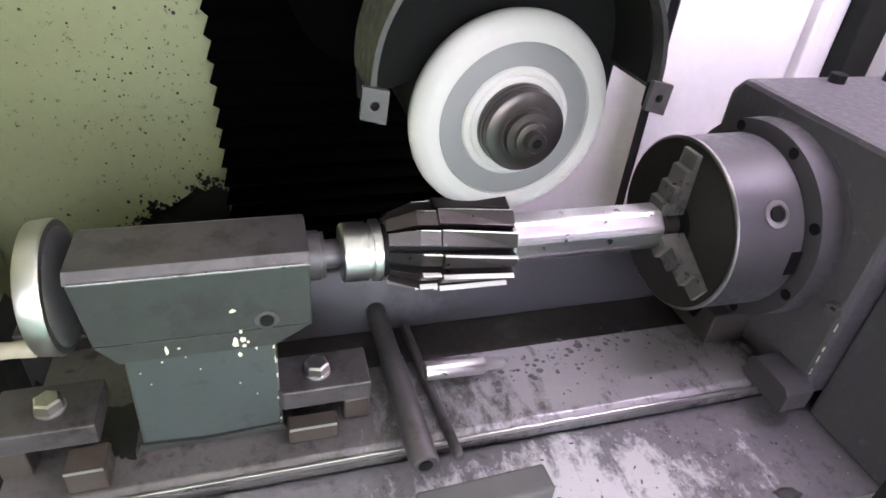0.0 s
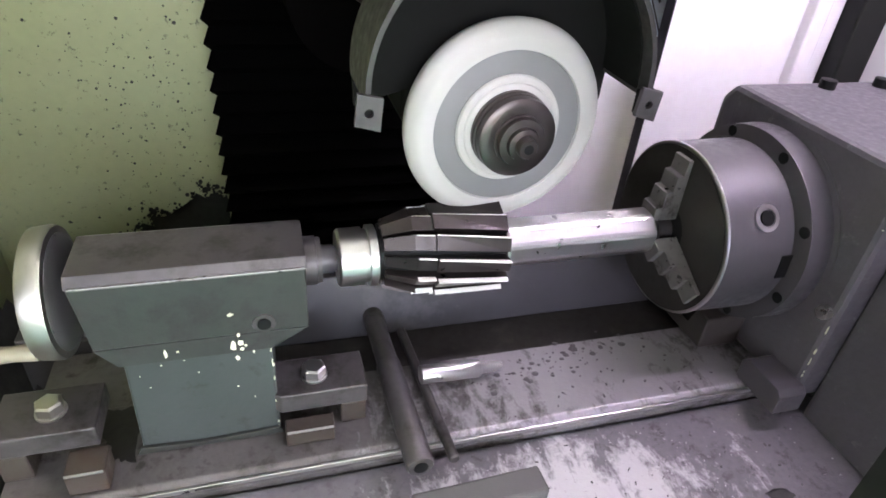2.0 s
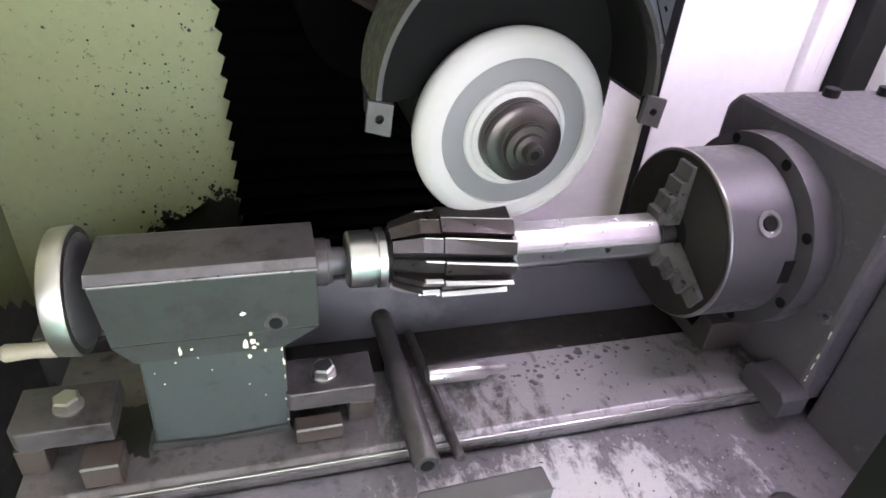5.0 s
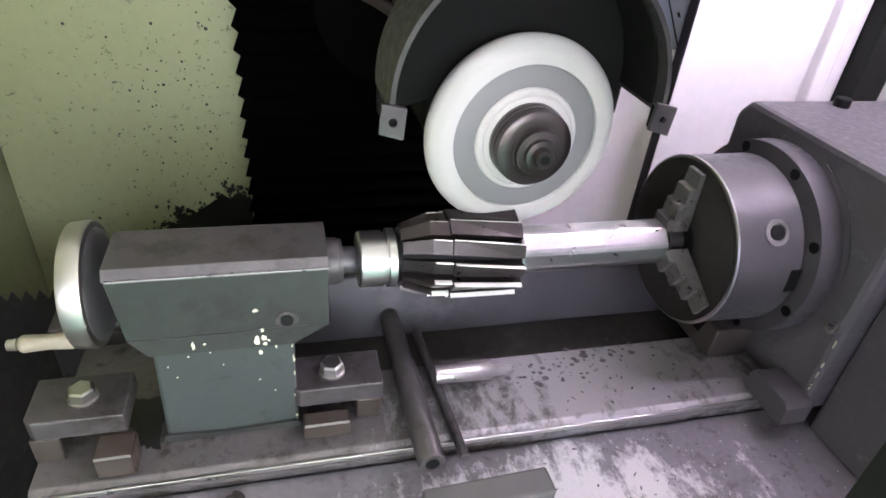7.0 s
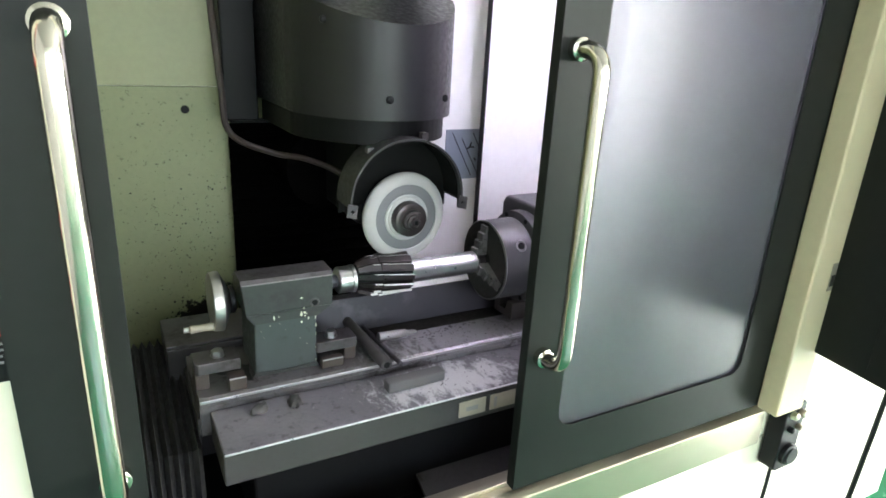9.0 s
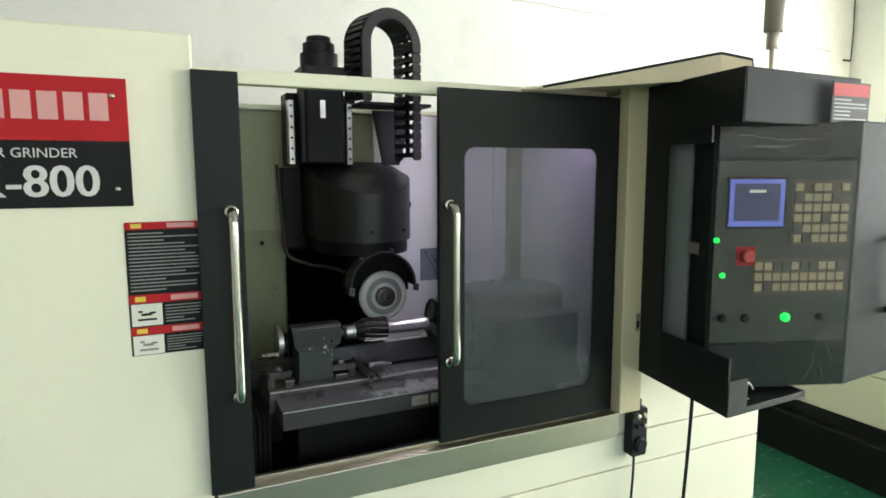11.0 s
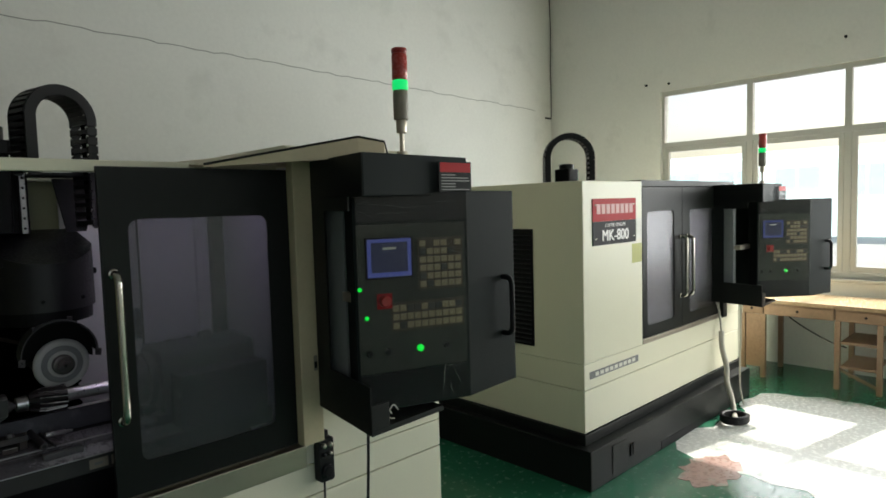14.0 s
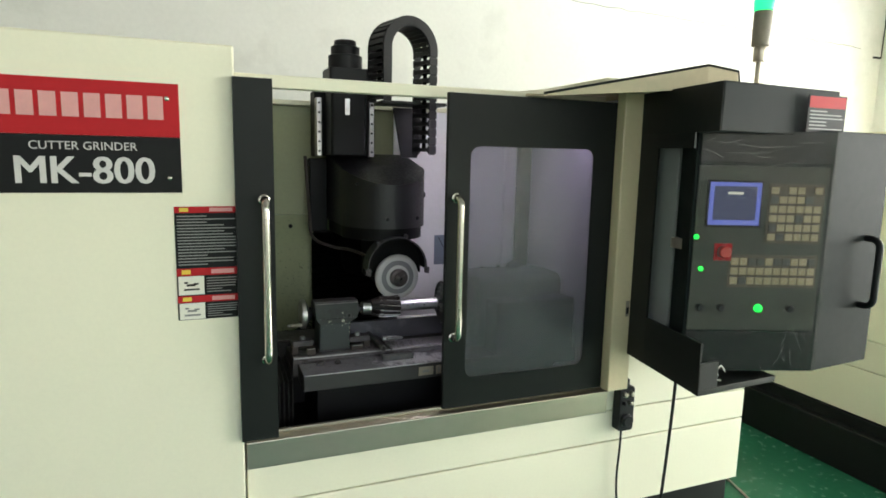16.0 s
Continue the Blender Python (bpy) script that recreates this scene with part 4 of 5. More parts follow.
turned("flange", 0.0005, [(0, 0.0350), (0.006, 0.0350), (0.0064, 0.0325), (0.0078, 0.0325), (0.0082, 0.0348), (0.0112, 0.0345), (0.0116, 0.0320), (0.0130, 0.0320), (0.0134, 0.0342), (0.0190, 0.0335), (0.0205, 0.0315), (0.0205, 0.024)], HUBM, "brown burnished clamping flange", 56)
turned("nut", -0.0195, [(0, 0.0215), (0.003, 0.0215), (0.0034, 0.0188), (0.0046, 0.0188), (0.005, 0.0208), (0.0085, 0.0198), (0.0092, 0.0140), (0.0130, 0.0132), (0.0136, 0.011)], HUBM, "stepped spindle nut", 40)
turned("spindle_tip", -0.0325, [(0, 0.0085), (0.007, 0.0085), (0.0082, 0.0076), (0.0083, 0.0042)], HUBM, "centre-drilled spindle tip", 28)
turned("centre_hole", -0.0405, [(0, 0.0041), (0.0006, 0.004)], BLACK, "", 18)

guard = thing("wheel_guard", "dark half-round sheet guard over the grinding wheel", "wheel guard", (-0.056, 0.36, 1.26))
def arc_band(cx, cz, r0, r1, y0, y1, a0, a1, n=40):
    bm = bmesh.new()
    ring = []
    for i in range(n + 1):
        a = radians(a0 + (a1 - a0) * i / n)
        ring.append([bm.verts.new((cx + r * math.cos(a), y, cz + r * math.sin(a))) for r, y in ((r0, y0), (r1, y0), (r1, y1), (r0, y1))])
    for p, q in zip(ring[:-1], ring[1:]):
        for k in range(4):
            bm.faces.new((p[k], q[k], q[(k + 1) % 4], p[(k + 1) % 4]))
    bm.faces.new(ring[0])
    bm.faces.new(ring[-1][::-1])
    return bm
GX, GZ = -0.060, 1.284
part("hood_band", arc_band(GX, GZ, 0.1135, 0.1175, 0.316, 0.392, -4, 184), GUARDM, guard, "dark grey rolled band", True)
part("band_lining", arc_band(GX, GZ, 0.1115, 0.1132, 0.330, 0.390, -2, 182), GUARDIN, guard, "black lining", True)
disc = [(GX + 0.116 * math.cos(radians(a)), GZ + 0.116 * math.sin(radians(a))) for a in range(-4, 185, 4)]
part("back_plate", prism(disc + [(GX - 0.115, GZ - 0.035), (GX - 0.05, GZ - 0.015), (GX + 0.05, GZ - 0.015), (GX + 0.115, GZ - 0.035)], "y", 0.388, 0.396, 0), GUARDIN, guard)
for sx in (-1, 1):
    ear_x = GX + sx * 0.1155
    ear = part("mounting_ear", plate([(ear_x - 0.0105, GZ - 0.021), (ear_x + 0.0085, GZ - 0.026), (ear_x + 0.0105, GZ - 0.001), (ear_x - 0.0085, GZ + 0.003)], [[(ear_x + 0.0035 * math.cos(a * math.pi / 8), GZ - 0.0115 + 0.0035 * math.sin(a * math.pi / 8)) for a in range(16)]], "y", 0.311, 0.3155), DULL, guard, "drilled steel mounting ear")
    part("ear_back", box(ear_x - 0.0078, ear_x + 0.0078, 0.316, 0.322, GZ - 0.021, GZ - 0.001, 0.0005), GUARDIN, ear)
for ax in (-0.13, -0.02):
    part("adjusting_lug", box(ax - 0.007, ax + 0.007, 0.338, 0.355, 1.372 if ax < -0.1 else 1.395, 1.384 if ax < -0.1 else 1.408, 0.002), DULL, guard)

scale = thing("axis_plate", "small blue-grey plate with axis arrows on the back sheet", "sign plate", (0.33, 0.769, 1.21))
part("plate", box(0.26, 0.397, 0.766, 0.7695, 1.206, 1.345, 0.0008), BLUEGREY, scale)
lettering("lettering", "+", 0.034, SIGNBLK, scale, pose(0.376, 0.7655, 1.232, 90, 58, 0), 0.0003, 0.0004)
lettering("lettering", "-", 0.034, SIGNBLK, scale, pose(0.358, 0.7655, 1.262, 90, 58, 0), 0.0003, 0.0004)
lettering("lettering", "Y", 0.034, SIGNBLK, scale, pose(0.335, 0.7655, 1.295, 90, 58, 0), 0.0003, 0.0004)
for k, (p0, p1) in enumerate((((0.345, 1.335), (0.394, 1.245)), ((0.31, 1.32), (0.37, 1.212)), ((0.28, 1.335), (0.345, 1.215)))):
    part("line", sweep([(p0[0], 0.7658, p0[1]), (p1[0], 0.7658, p1[1])], 0.0012, 6), SIGNBLK, scale)

stain = tagged(new("oil_stain"), "ragged black oil and soot stain on the back panel", "stain", kind="stuff")
rng = random.Random(5)
bm = bmesh.new()
base_pts = [(-0.312, 0.70), (-0.312, 0.955), (-0.33, 0.962), (-0.36, 0.945), (-0.40, 0.93), (-0.435, 0.915), (-0.455, 0.89), (-0.462, 0.85), (-0.455, 0.80), (-0.47, 0.75), (-0.47, 0.70)]
ragged = []
for (xa, za), (xb, zb) in zip(base_pts[:-1], base_pts[1:]):
    for k in range(9):
        f = k / 9
        ragged.append((xa + (xb - xa) * f + (rng.gauss(0, 0.006) if xa < -0.313 else 0), za + (zb - za) * f + rng.gauss(0, 0.006)))
prism(ragged, "y", 0.7835, 0.7848, 0, bm)
for k in range(260):
    x, z = rng.choice(((-0.36, 0.945), (-0.42, 0.93), (-0.455, 0.89), (-0.33, 0.965)))
    x, z, r = x + rng.gauss(0, 0.016), z + rng.gauss(0, 0.012), abs(rng.gauss(0, 0.0016)) + 0.0006
    prism([(x + r * math.cos(a * 1.05), z + r * 1.1 * math.sin(a * 1.05)) for a in range(6)], "y", 0.7838, 0.7848, 0, bm)
for k in range(240):
    x, z, r = rng.gauss(-0.40, 0.07), rng.gauss(1.10, 0.10), abs(rng.gauss(0, 0.0007)) + 0.0004
    if x < -0.322:
        prism([(x + r * math.cos(a * 1.05), z + r * math.sin(a * 1.05)) for a in range(6)], "y", 0.784, 0.7848, 0, bm)
part("spatter", bm, mat("soot_black_oil", (0.006, 0.006, 0.005), 0.6, 0, 0.2, 20, 100, 0.01), stain)

# ---- the work table ----
tab = thing("work_table", "dust-covered machine table with a raised clamping rail", "machine table", (-0.1, 0.3, 0.73))
part("saddle", box(-0.40, 0.55, 0.16, 0.52, 0.737, 0.912, 0.004), BLACK, tab)
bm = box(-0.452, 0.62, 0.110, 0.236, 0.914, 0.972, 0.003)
# the top takes the dusty finish, all other faces the darker one
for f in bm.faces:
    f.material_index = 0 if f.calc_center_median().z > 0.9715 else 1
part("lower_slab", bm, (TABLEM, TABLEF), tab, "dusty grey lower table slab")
part("clamping_rail", prism([(0.237, 0.925), (0.42, 0.925), (0.42, 0.985), (0.328, 0.985), (0.328, 0.998), (0.238, 0.998), (0.232, 0.994), (0.232, 0.983), (0.237, 0.980)], "x", -0.468, 0.60, 0.0012), RAILM, tab, "worn steel clamping rail with a bright front edge")
part("rail_edge", box(-0.467, 0.235, 0.2295, 0.2318, 0.9905, 0.9955, 0.0006), STEEL, tab, "bright worn rail edge")
# half-bright copy of the machine paint; shade behind the rail is coloured in
part("rear_guard", prism([(0.388, 0.9890), (0.43, 0.9890), (0.43, 1.060), (0.405, 1.060)], "x", -0.326, 0.40, 0.002), mat("shaded_violet_grey_paint", (0.036, 0.033, 0.040), 0.5, 0, 0.25, 9, 120, 0.015, (0.065, 0.06, 0.066), 0.15, 14), tab, "violet-grey rear guard strip")
# dark strip; the channel's shade is put into its colour
part("rear_channel", box(-0.30, 0.40, 0.3285, 0.398, 0.9855, 0.9885, 0.0005), CHANNELM, tab, "dark brown channel, shade put into its colour")
part("guard_top_edge", box(-0.03, 0.150, 0.4045, 0.430, 1.0605, 1.0625, 0.0006), EDGE, tab, "bright rubbed top of the rear guard")
part("slab_edge", box(-0.450, 0.30, 0.1085, 0.1112, 0.9685, 0.9715, 0.0008), STEEL, tab, "bright worn front edge")
lab = part("name_plate", box(-0.045, 0.012, 0.1075, 0.1095, 0.926, 0.958, 0.0005), BRASSY, tab, "cream maker's plate on the table front")
part("logo_bar", box(-0.03, -0.005, 0.1068, 0.1074, 0.937, 0.946, 0), LABELG, lab)
lab = part("name_plate", box(0.022, 0.078, 0.1075, 0.1095, 0.926, 0.958, 0.0005), BRASSY, tab, "cream maker's plate on the table front")
part("logo_bar", box(0.030, 0.036, 0.1068, 0.1074, 0.932, 0.953, 0), LABELG, lab)

# grey grinding dust lying on the slab: thin uneven crusts
dust = tagged(new("grinding_dust"), "patches of pale grinding dust caked on the table", "dust", kind="stuff")
rng = random.Random(11)
bm = bmesh.new()
for k in range(140):
    cx, cy = rng.gauss(0.02, 0.11), rng.uniform(0.118, 0.224)
    if not -0.2 < cx < 0.255:
        continue
    rx, ry = rng.uniform(0.0004, 0.0018), rng.uniform(0.0004, 0.0012)
    tilt = rng.uniform(-1.9, -0.4)
    ring = []
    for i in range(11):
        a = 2 * math.pi * i / 11
        q = rng.uniform(0.55, 1.1)
        u, v = rx * q * math.cos(a), ry * q * math.sin(a)
        ring.append(bm.verts.new((cx + u * math.cos(tilt) - v * math.sin(tilt), min(max(cy + u * math.sin(tilt) + v * math.cos(tilt), 0.112), 0.229), 0.9722)))
    top = bm.verts.new((cx, cy, 0.9722 + rng.uniform(0.0003, 0.0008)))
    for i in range(11):
        bm.faces.new((ring[i], ring[(i + 1) % 11], top))
d_ = part("crust", bm, mat("pale_grinding_dust", (0.42, 0.40, 0.43), 0.8, 0.1, 0.2, 30, 200, 0.03), dust, "", True)
swarf = tagged(new("metal_swarf"), "small dark metal chips scattered over the table", "swarf", kind="stuff")
bm = bmesh.new()
for k in range(130):
    onrail = rng.random() < 0.6
    x, y, z = rng.uniform(-0.12, 0.24), (rng.uniform(0.24, 0.325) if onrail else rng.uniform(0.114, 0.228)), (0.9984 if onrail else 0.9724)
    L, w, a = rng.uniform(0.0004, 0.002), rng.uniform(0.0003, 0.0009), rng.uniform(0, 3.14)
    ca, sa = math.cos(a), math.sin(a)
    b2 = [bm.verts.new((x + u * ca - v * sa, y + u * sa + v * ca, z + h)) for h in (0, rng.uniform(0.0005, 0.0016)) for u, v in ((-L, -w), (L, -w), (L * 0.7, w), (-L, w * 0.8))]
    for f in ((4, 5, 6, 7), (0, 1, 5, 4), (1, 2, 6, 5), (2, 3, 7, 6), (3, 0, 4, 7)):
        bm.faces.new([b2[i] for i in f])
for k in range(70):
    x = rng.gauss(0.02, 0.045)
    y = 0.296 + 0.35 * (x + 0.02) * 0.4 + rng.gauss(0, 0.010)
    r, hgt = abs(rng.gauss(0, 0.0022)) + 0.0006, rng.uniform(0.0003, 0.0016)
    base = [bm.verts.new((x + r * math.cos(a) * rng.uniform(0.6, 1.1), y + r * 0.7 * math.sin(a), 0.9984)) for a in (0, 1.05, 2.1, 3.14, 4.2, 5.2)]
    tip = bm.verts.new((x, y, 0.9984 + hgt))
    for i in range(6):
        bm.faces.new((base[i], base[(i + 1) % 6], tip))
part("chips", bm, mat("dark_swarf", (0.10, 0.092, 0.10), 0.4, 0.5, 0.3, 40, 200, 0.01), swarf)

AY, AZ = 0.333, 1.134
ts = thing("tailstock", "grey-green tailstock with chipped paint and a handwheel", "tailstock", (-0.31, 0.33, 0.998))
def tail_body(bm):
    # the left end leans in towards the foot
    for v in bm.verts:
        if v.co.x < -0.36:
            v.co.x += 0.10 * max(0.0, 1.175 - v.co.z)
    return bm
part("upper_body", tail_body(prism([(0.266, 1.1185), (0.266, 1.174), (0.271, 1.1805), (0.320, 1.1805), (0.345, 1.166), (0.385, 1.125), (0.385, 1.1185)], "x", -0.386, -0.229, 0.0012)), GREEND, ts, "grey-green tailstock upper body")
part("worn_cap", prism([(0.2653, 1.1745), (0.2706, 1.1822), (0.3205, 1.1825), (0.3465, 1.1672), (0.3458, 1.1655), (0.3200, 1.1808), (0.2712, 1.1806), (0.2662, 1.1735)], "x", -0.3865, -0.2285, 0.0006), DULL, ts, "rubbed brown-grey top plate")
# thin pale strip drawn as the highlight on the top front edge
part("top_edge", box(-0.384, -0.2285, 0.2640, 0.2665, 1.1738, 1.1758, 0.0008), JAWM, ts, "pale strip drawing the edge highlight")
part("chamfer_wedge", prism([(-0.2292, 1.1182), (-0.2585, 1.1005), (-0.367, 1.1005), (-0.3802, 1.1182)], "y", 0.2662, 0.384, 0.0003), GREEND, ts)
part("lower_body", prism([(-0.369, 0.9985), (-0.2575, 0.9985), (-0.2580, 1.1), (-0.366, 1.1)], "y", 0.272, 0.385, 0.003), GREENM, ts, "grey-green tailstock lower body")
part("foot_flange", prism([(-0.373, 0.9985), (-0.255, 0.9985), (-0.258, 1.006), (-0.320, 1.003), (-0.369, 1.0065)], "y", 0.2685, 0.2718, 0.0005), GREEND, ts)
for hx, hz, hr in ((-0.262, 1.127, 0.0055),):
    part("oil_hole", lathe([(0, 0.009), (0.0012, 0.0085), (0.0013, hr), (-0.004, hr)], (hx, 0.2662, hz), (0, -1, 0), 22), DULL, ts, "oil-stained hole", True)
    part("hole_shadow", lathe([(0, hr * 0.95), (0.0008, hr * 0.95)], (hx, 0.2650, hz), (0, -1, 0), 18), BLACK, ts)
rng = random.Random(21)
flakes = [(-0.2862, 1.1085, 0.0026, 0.0068), (-0.2805, 1.1105, 0.0028, 0.0030), (-0.2800, 1.1045, 0.0020, 0.0022), (-0.2815, 1.1185, 0.0018, 0.0022), (-0.2855, 1.1390, 0.0030, 0.0018),
          (-0.2770, 1.1075, 0.0014, 0.0016), (-0.3340, 1.1085, 0.0016, 0.0050), (-0.3255, 1.1095, 0.0014, 0.0009), (-0.2845, 1.0900, 0.0022, 0.0030), (-0.2720, 1.0960, 0.0012, 0.0030)]
for k in range(9):
    flakes.append((-0.2590 + rng.gauss(0, 0.0006), rng.uniform(1.004, 1.098), rng.uniform(0.0006, 0.0013), rng.uniform(0.0008, 0.005)))
for k in range(7):
    flakes.append((rng.uniform(-0.36, -0.265), rng.uniform(1.01, 1.095), rng.uniform(0.0004, 0.0011), rng.uniform(0.0003, 0.0006)))
for x, z, w, h in flakes:
    yf = 0.2655 if z > 1.1005 else 0.2715
    pts = [(x + w * rng.uniform(0.45, 1) * math.cos(a), z + h * rng.uniform(0.5, 1) * math.sin(a)) for a in [2 * math.pi * i / 9 for i in range(9)]]
    part("paint_chip", prism(pts, "y", yf - 0.0004, yf + 0.0004), CHIP, ts)
part("quill", lathe([(0, 0.021), (0.012, 0.021), (0.0125, 0.0195), (0.016, 0.0195)], (-0.2285, AY, AZ), (1, 0, 0), 32), DULL, ts, "tailstock quill", True)
part("centre", lathe([(0, 0.0125), (0.010, 0.0125), (0.016, 0.009)], (-0.2125, AY, AZ), (1, 0, 0), 24), CHUCKM, ts, "dead centre", True)
HZ = 1.126
hw = part("handwheel", lathe([(0.0, 0.040), (0.001, 0.047), (0.003, 0.0515), (0.0158, 0.0530), (0.0188, 0.0515), (0.0196, 0.047)], (-0.4285, AY, HZ), (1, 0, 0), 64), ALU, ts, "dull aluminium handwheel", True)
part("dish", lathe([(0.0, 0.0468), (0.002, 0.0455), (0.007, 0.037), (0.0105, 0.027), (0.013, 0.021)], (-0.4092, AY, HZ), (1, 0, 0), 56), DISH, hw, "oily polished dish", True)
part("hub", lathe([(0, 0.0245), (0.0065, 0.025), (0.0085, 0.022)], (-0.3952, AY, HZ), (1, 0, 0), 30), BLACK, hw, "", True)
part("crank_handle", lathe([(0, 0.005), (0.005, 0.0075), (0.022, 0.0062), (0.040, 0.0072), (0.043, 0.005)], (-0.4245, AY - 0.030, 1.094), (-1, 0, 0), 20), BRASSY, hw, "tan turned crank grip", True)
part("crank_tip", lathe([(0, 0.005), (0.007, 0.0046), (0.008, 0.0025)], (-0.4685, AY - 0.030, 1.094), (-1, 0, 0), 14), ALU, hw, "", True)


def clamp(name, x0, x1, y0, y1, z0, z1, leg_x0, leg_x1, bolt_x, bolt_y, label):
    """A bridge clamp: a thick bar on a leg, held by a hexagon bolt."""
    c = thing(name, label, "clamp", (0.5 * (x0 + x1), 0.5 * (y0 + y1), z0), "clamps of the tailstock")
    part("bar", prism([(x0 + 0.006, y0), (x1, y0), (x1, y1), (x0, y1), (x0, y0 + 0.006)], "z", z1 - 0.02, z1, 0.0015), DULL, c, "grimy clamp bar with a bright edge")
    part("leg", box(leg_x0, leg_x1, y0 + 0.001, y1 - 0.001, z0, z1 - 0.0205, 0.0015), RUSTY, c, "rust-brown clamp leg")
    part("washer", lathe([(0, 0.0115), (0.002, 0.0115)], (bolt_x, bolt_y, z1 + 0.0003), (0, 0, 1), 24), STEEL, c)
    h = part("bolt_head", lathe([(0, 0.0105), (0.008, 0.0105), (0.0095, 0.0085)], (bolt_x, bolt_y, z1 + 0.0025), (0, 0, 1), 6), STEEL, c, "steel hexagon bolt head")
    return c


clamp("clamp", -0.262, -0.182, 0.268, 0.312, 0.9985, 1.043, -0.206, -0.183, -0.226, 0.288, "grimy bridge clamp bolted beside the tailstock")
clamp("clamp", -0.468, -0.394, 0.262, 0.312, 0.9985, 1.046, -0.468, -0.446, -0.428, 0.285, "grimy bridge clamp bolted under the handwheel")
for nm, x0, x1, y0, y1, z1, lb in (("step_block", -0.254, -0.213, 0.252, 0.2675, 1.016, "low rust-brown steel step block"), ("step_block", -0.418, -0.389, 0.240, 0.2655, 1.022, "low grimy steel step block")):
    s_ = thing(nm, lb, "steel block", (0.5 * (x0 + x1), 0.5 * (y0 + y1), 0.9985))
    part("block", box(x0, x1, y0, y1, 0.9985, z1, 0.0015), RUSTY, s_)
    part("bright_edge", box(x0 + 0.001, x1 - 0.001, y0 - 0.0006, y0 + 0.0006, z1 - 0.002, z1 + 0.0004, 0.0003), STEEL, s_)

# left bellows of the table way
lb = thing("way_bellows", "dusty black pleated way cover beside the table", "bellows", (-0.55, 0.37, 0.75))
bm = bmesh.new()
n = 11
for i in range(n):
    x0, x1 = -0.634 + i * 0.0148, -0.634 + (i + 1) * 0.0148
    xm = (x0 + x1) / 2
    for xa, xb, da, db in ((x0, xm, 0.0, 0.016), (xm, x1, 0.016, 0.0)):
        A_ = [(xa, 0.20 + 0.016 - da, 0.75), (xa, 0.20 + 0.016 - da, 0.915 + da), (xa, 0.56, 0.945 + da)]
        B_ = [(xb, 0.20 + 0.016 - db, 0.75), (xb, 0.20 + 0.016 - db, 0.915 + db), (xb, 0.56, 0.945 + db)]
        va, vb = [bm.verts.new(c) for c in A_], [bm.verts.new(c) for c in B_]
        for k in (0, 1):
            bm.faces.new((va[k], va[k + 1], vb[k + 1], vb[k]))
part("pleats", bm, DUSTCLOTH, lb)
part("end_frame", box(-0.472, -0.4685, 0.24, 0.54, 0.75, 0.96, 0.001), DULL, lb)
rs = thing("rear_shelf", "dark steel shelf block behind the tailstock", "steel block", (-0.44, 0.46, 0.75))
part("block", box(-0.50, -0.33, 0.4225, 0.56, 0.75, 1.000, 0.003), mat("dark_steel", (0.03, 0.027, 0.028), 0.5, 0.3, 0.2), rs)
part("cover_strip", box(-0.50, -0.33, 0.425, 0.555, 1.0005, 1.006, 0.0015), DULL, rs)

# ---- cutter held between the centres ----
cut = thing("milling_cutter", "bladed milling cutter on a bright shank between centres", "milling cutter", (-0.05, AY, AZ - 0.024))
part("collar", lathe([(0, 0.0235), (0.002, 0.0255), (0.022, 0.0255), (0.0225, 0.0235), (0.026, 0.0235), (0.0265, 0.027), (0.033, 0.027), (0.034, 0.024)], (-0.199, AY, AZ), (1, 0, 0), 44), STEEL, cut, "bright turned collar", True)
part("core", lathe([(0, 0.022), (0.02, 0.026), (0.115, 0.025), (0.117, 0.02)], (-0.165, AY, AZ), (1, 0, 0), 40), BLACK, cut, "dark cutter core", True)
oct_ = [(AY + 0.0235 * math.cos(radians(22.5 + 45 * i)), AZ + 0.0235 * math.sin(radians(22.5 + 45 * i))) for i in range(8)]
part("shank", prism(oct_, "x", -0.049, 0.106, 0.0035), STEEL, cut, "bright ground shank with flats")
part("shank_end", lathe([(0, 0.021), (0.004, 0.018), (0.005, 0.0125), (0.035, 0.0125)], (0.1062, AY, AZ), (1, 0, 0), 28), DULL, cut, "", True)
for k in range(12):
    a0 = 2 * math.pi * k / 12 + 0.18
    bm = bmesh.new()
    rows_ = []
    for i, (x, ro) in enumerate(((-0.161, 0.030), (-0.136, 0.0388), (-0.1185, 0.0390), (-0.1180, 0.0422), (-0.052, 0.0412))):
        a = a0 + (x + 0.163) * 3.0
        ring = []
        for r, da in ((0.021, -0.19), (ro, -0.165), (ro - 0.0045, 0.17), (0.021, 0.20)):
            ring.append(bm.verts.new((x, AY + r * math.cos(a + da), AZ + r * math.sin(a + da))))
        rows_.append(ring)
    for p, q in zip(rows_[:-1], rows_[1:]):
        for j in range(4):
            bm.faces.new((p[j], q[j], q[(j + 1) % 4], p[(j + 1) % 4]))
    bm.faces.new(rows_[0])
    bm.faces.new(rows_[-1][::-1])
    bl = part("blade", bm, CARBIDE, cut)
    bm = bmesh.new()
    for x0, x1, ro in ((-0.135, -0.119, 0.0392), (-0.1175, -0.0525, 0.0419)):
        v = []
        for x in (x0, x1):
            a = a0 + (x + 0.163) * 3.0
            v += [bm.verts.new((x, AY + r * math.cos(a + da), AZ + r * math.sin(a + da))) for r, da in ((ro, -0.168), (ro + 0.0002, -0.140), (ro - 0.0042, -0.172))]
        bm.faces.new((v[0], v[1], v[4], v[3]))
        bm.faces.new((v[0], v[3], v[5], v[2]))
    part("cutting_edge", bm, EDGE, bl)

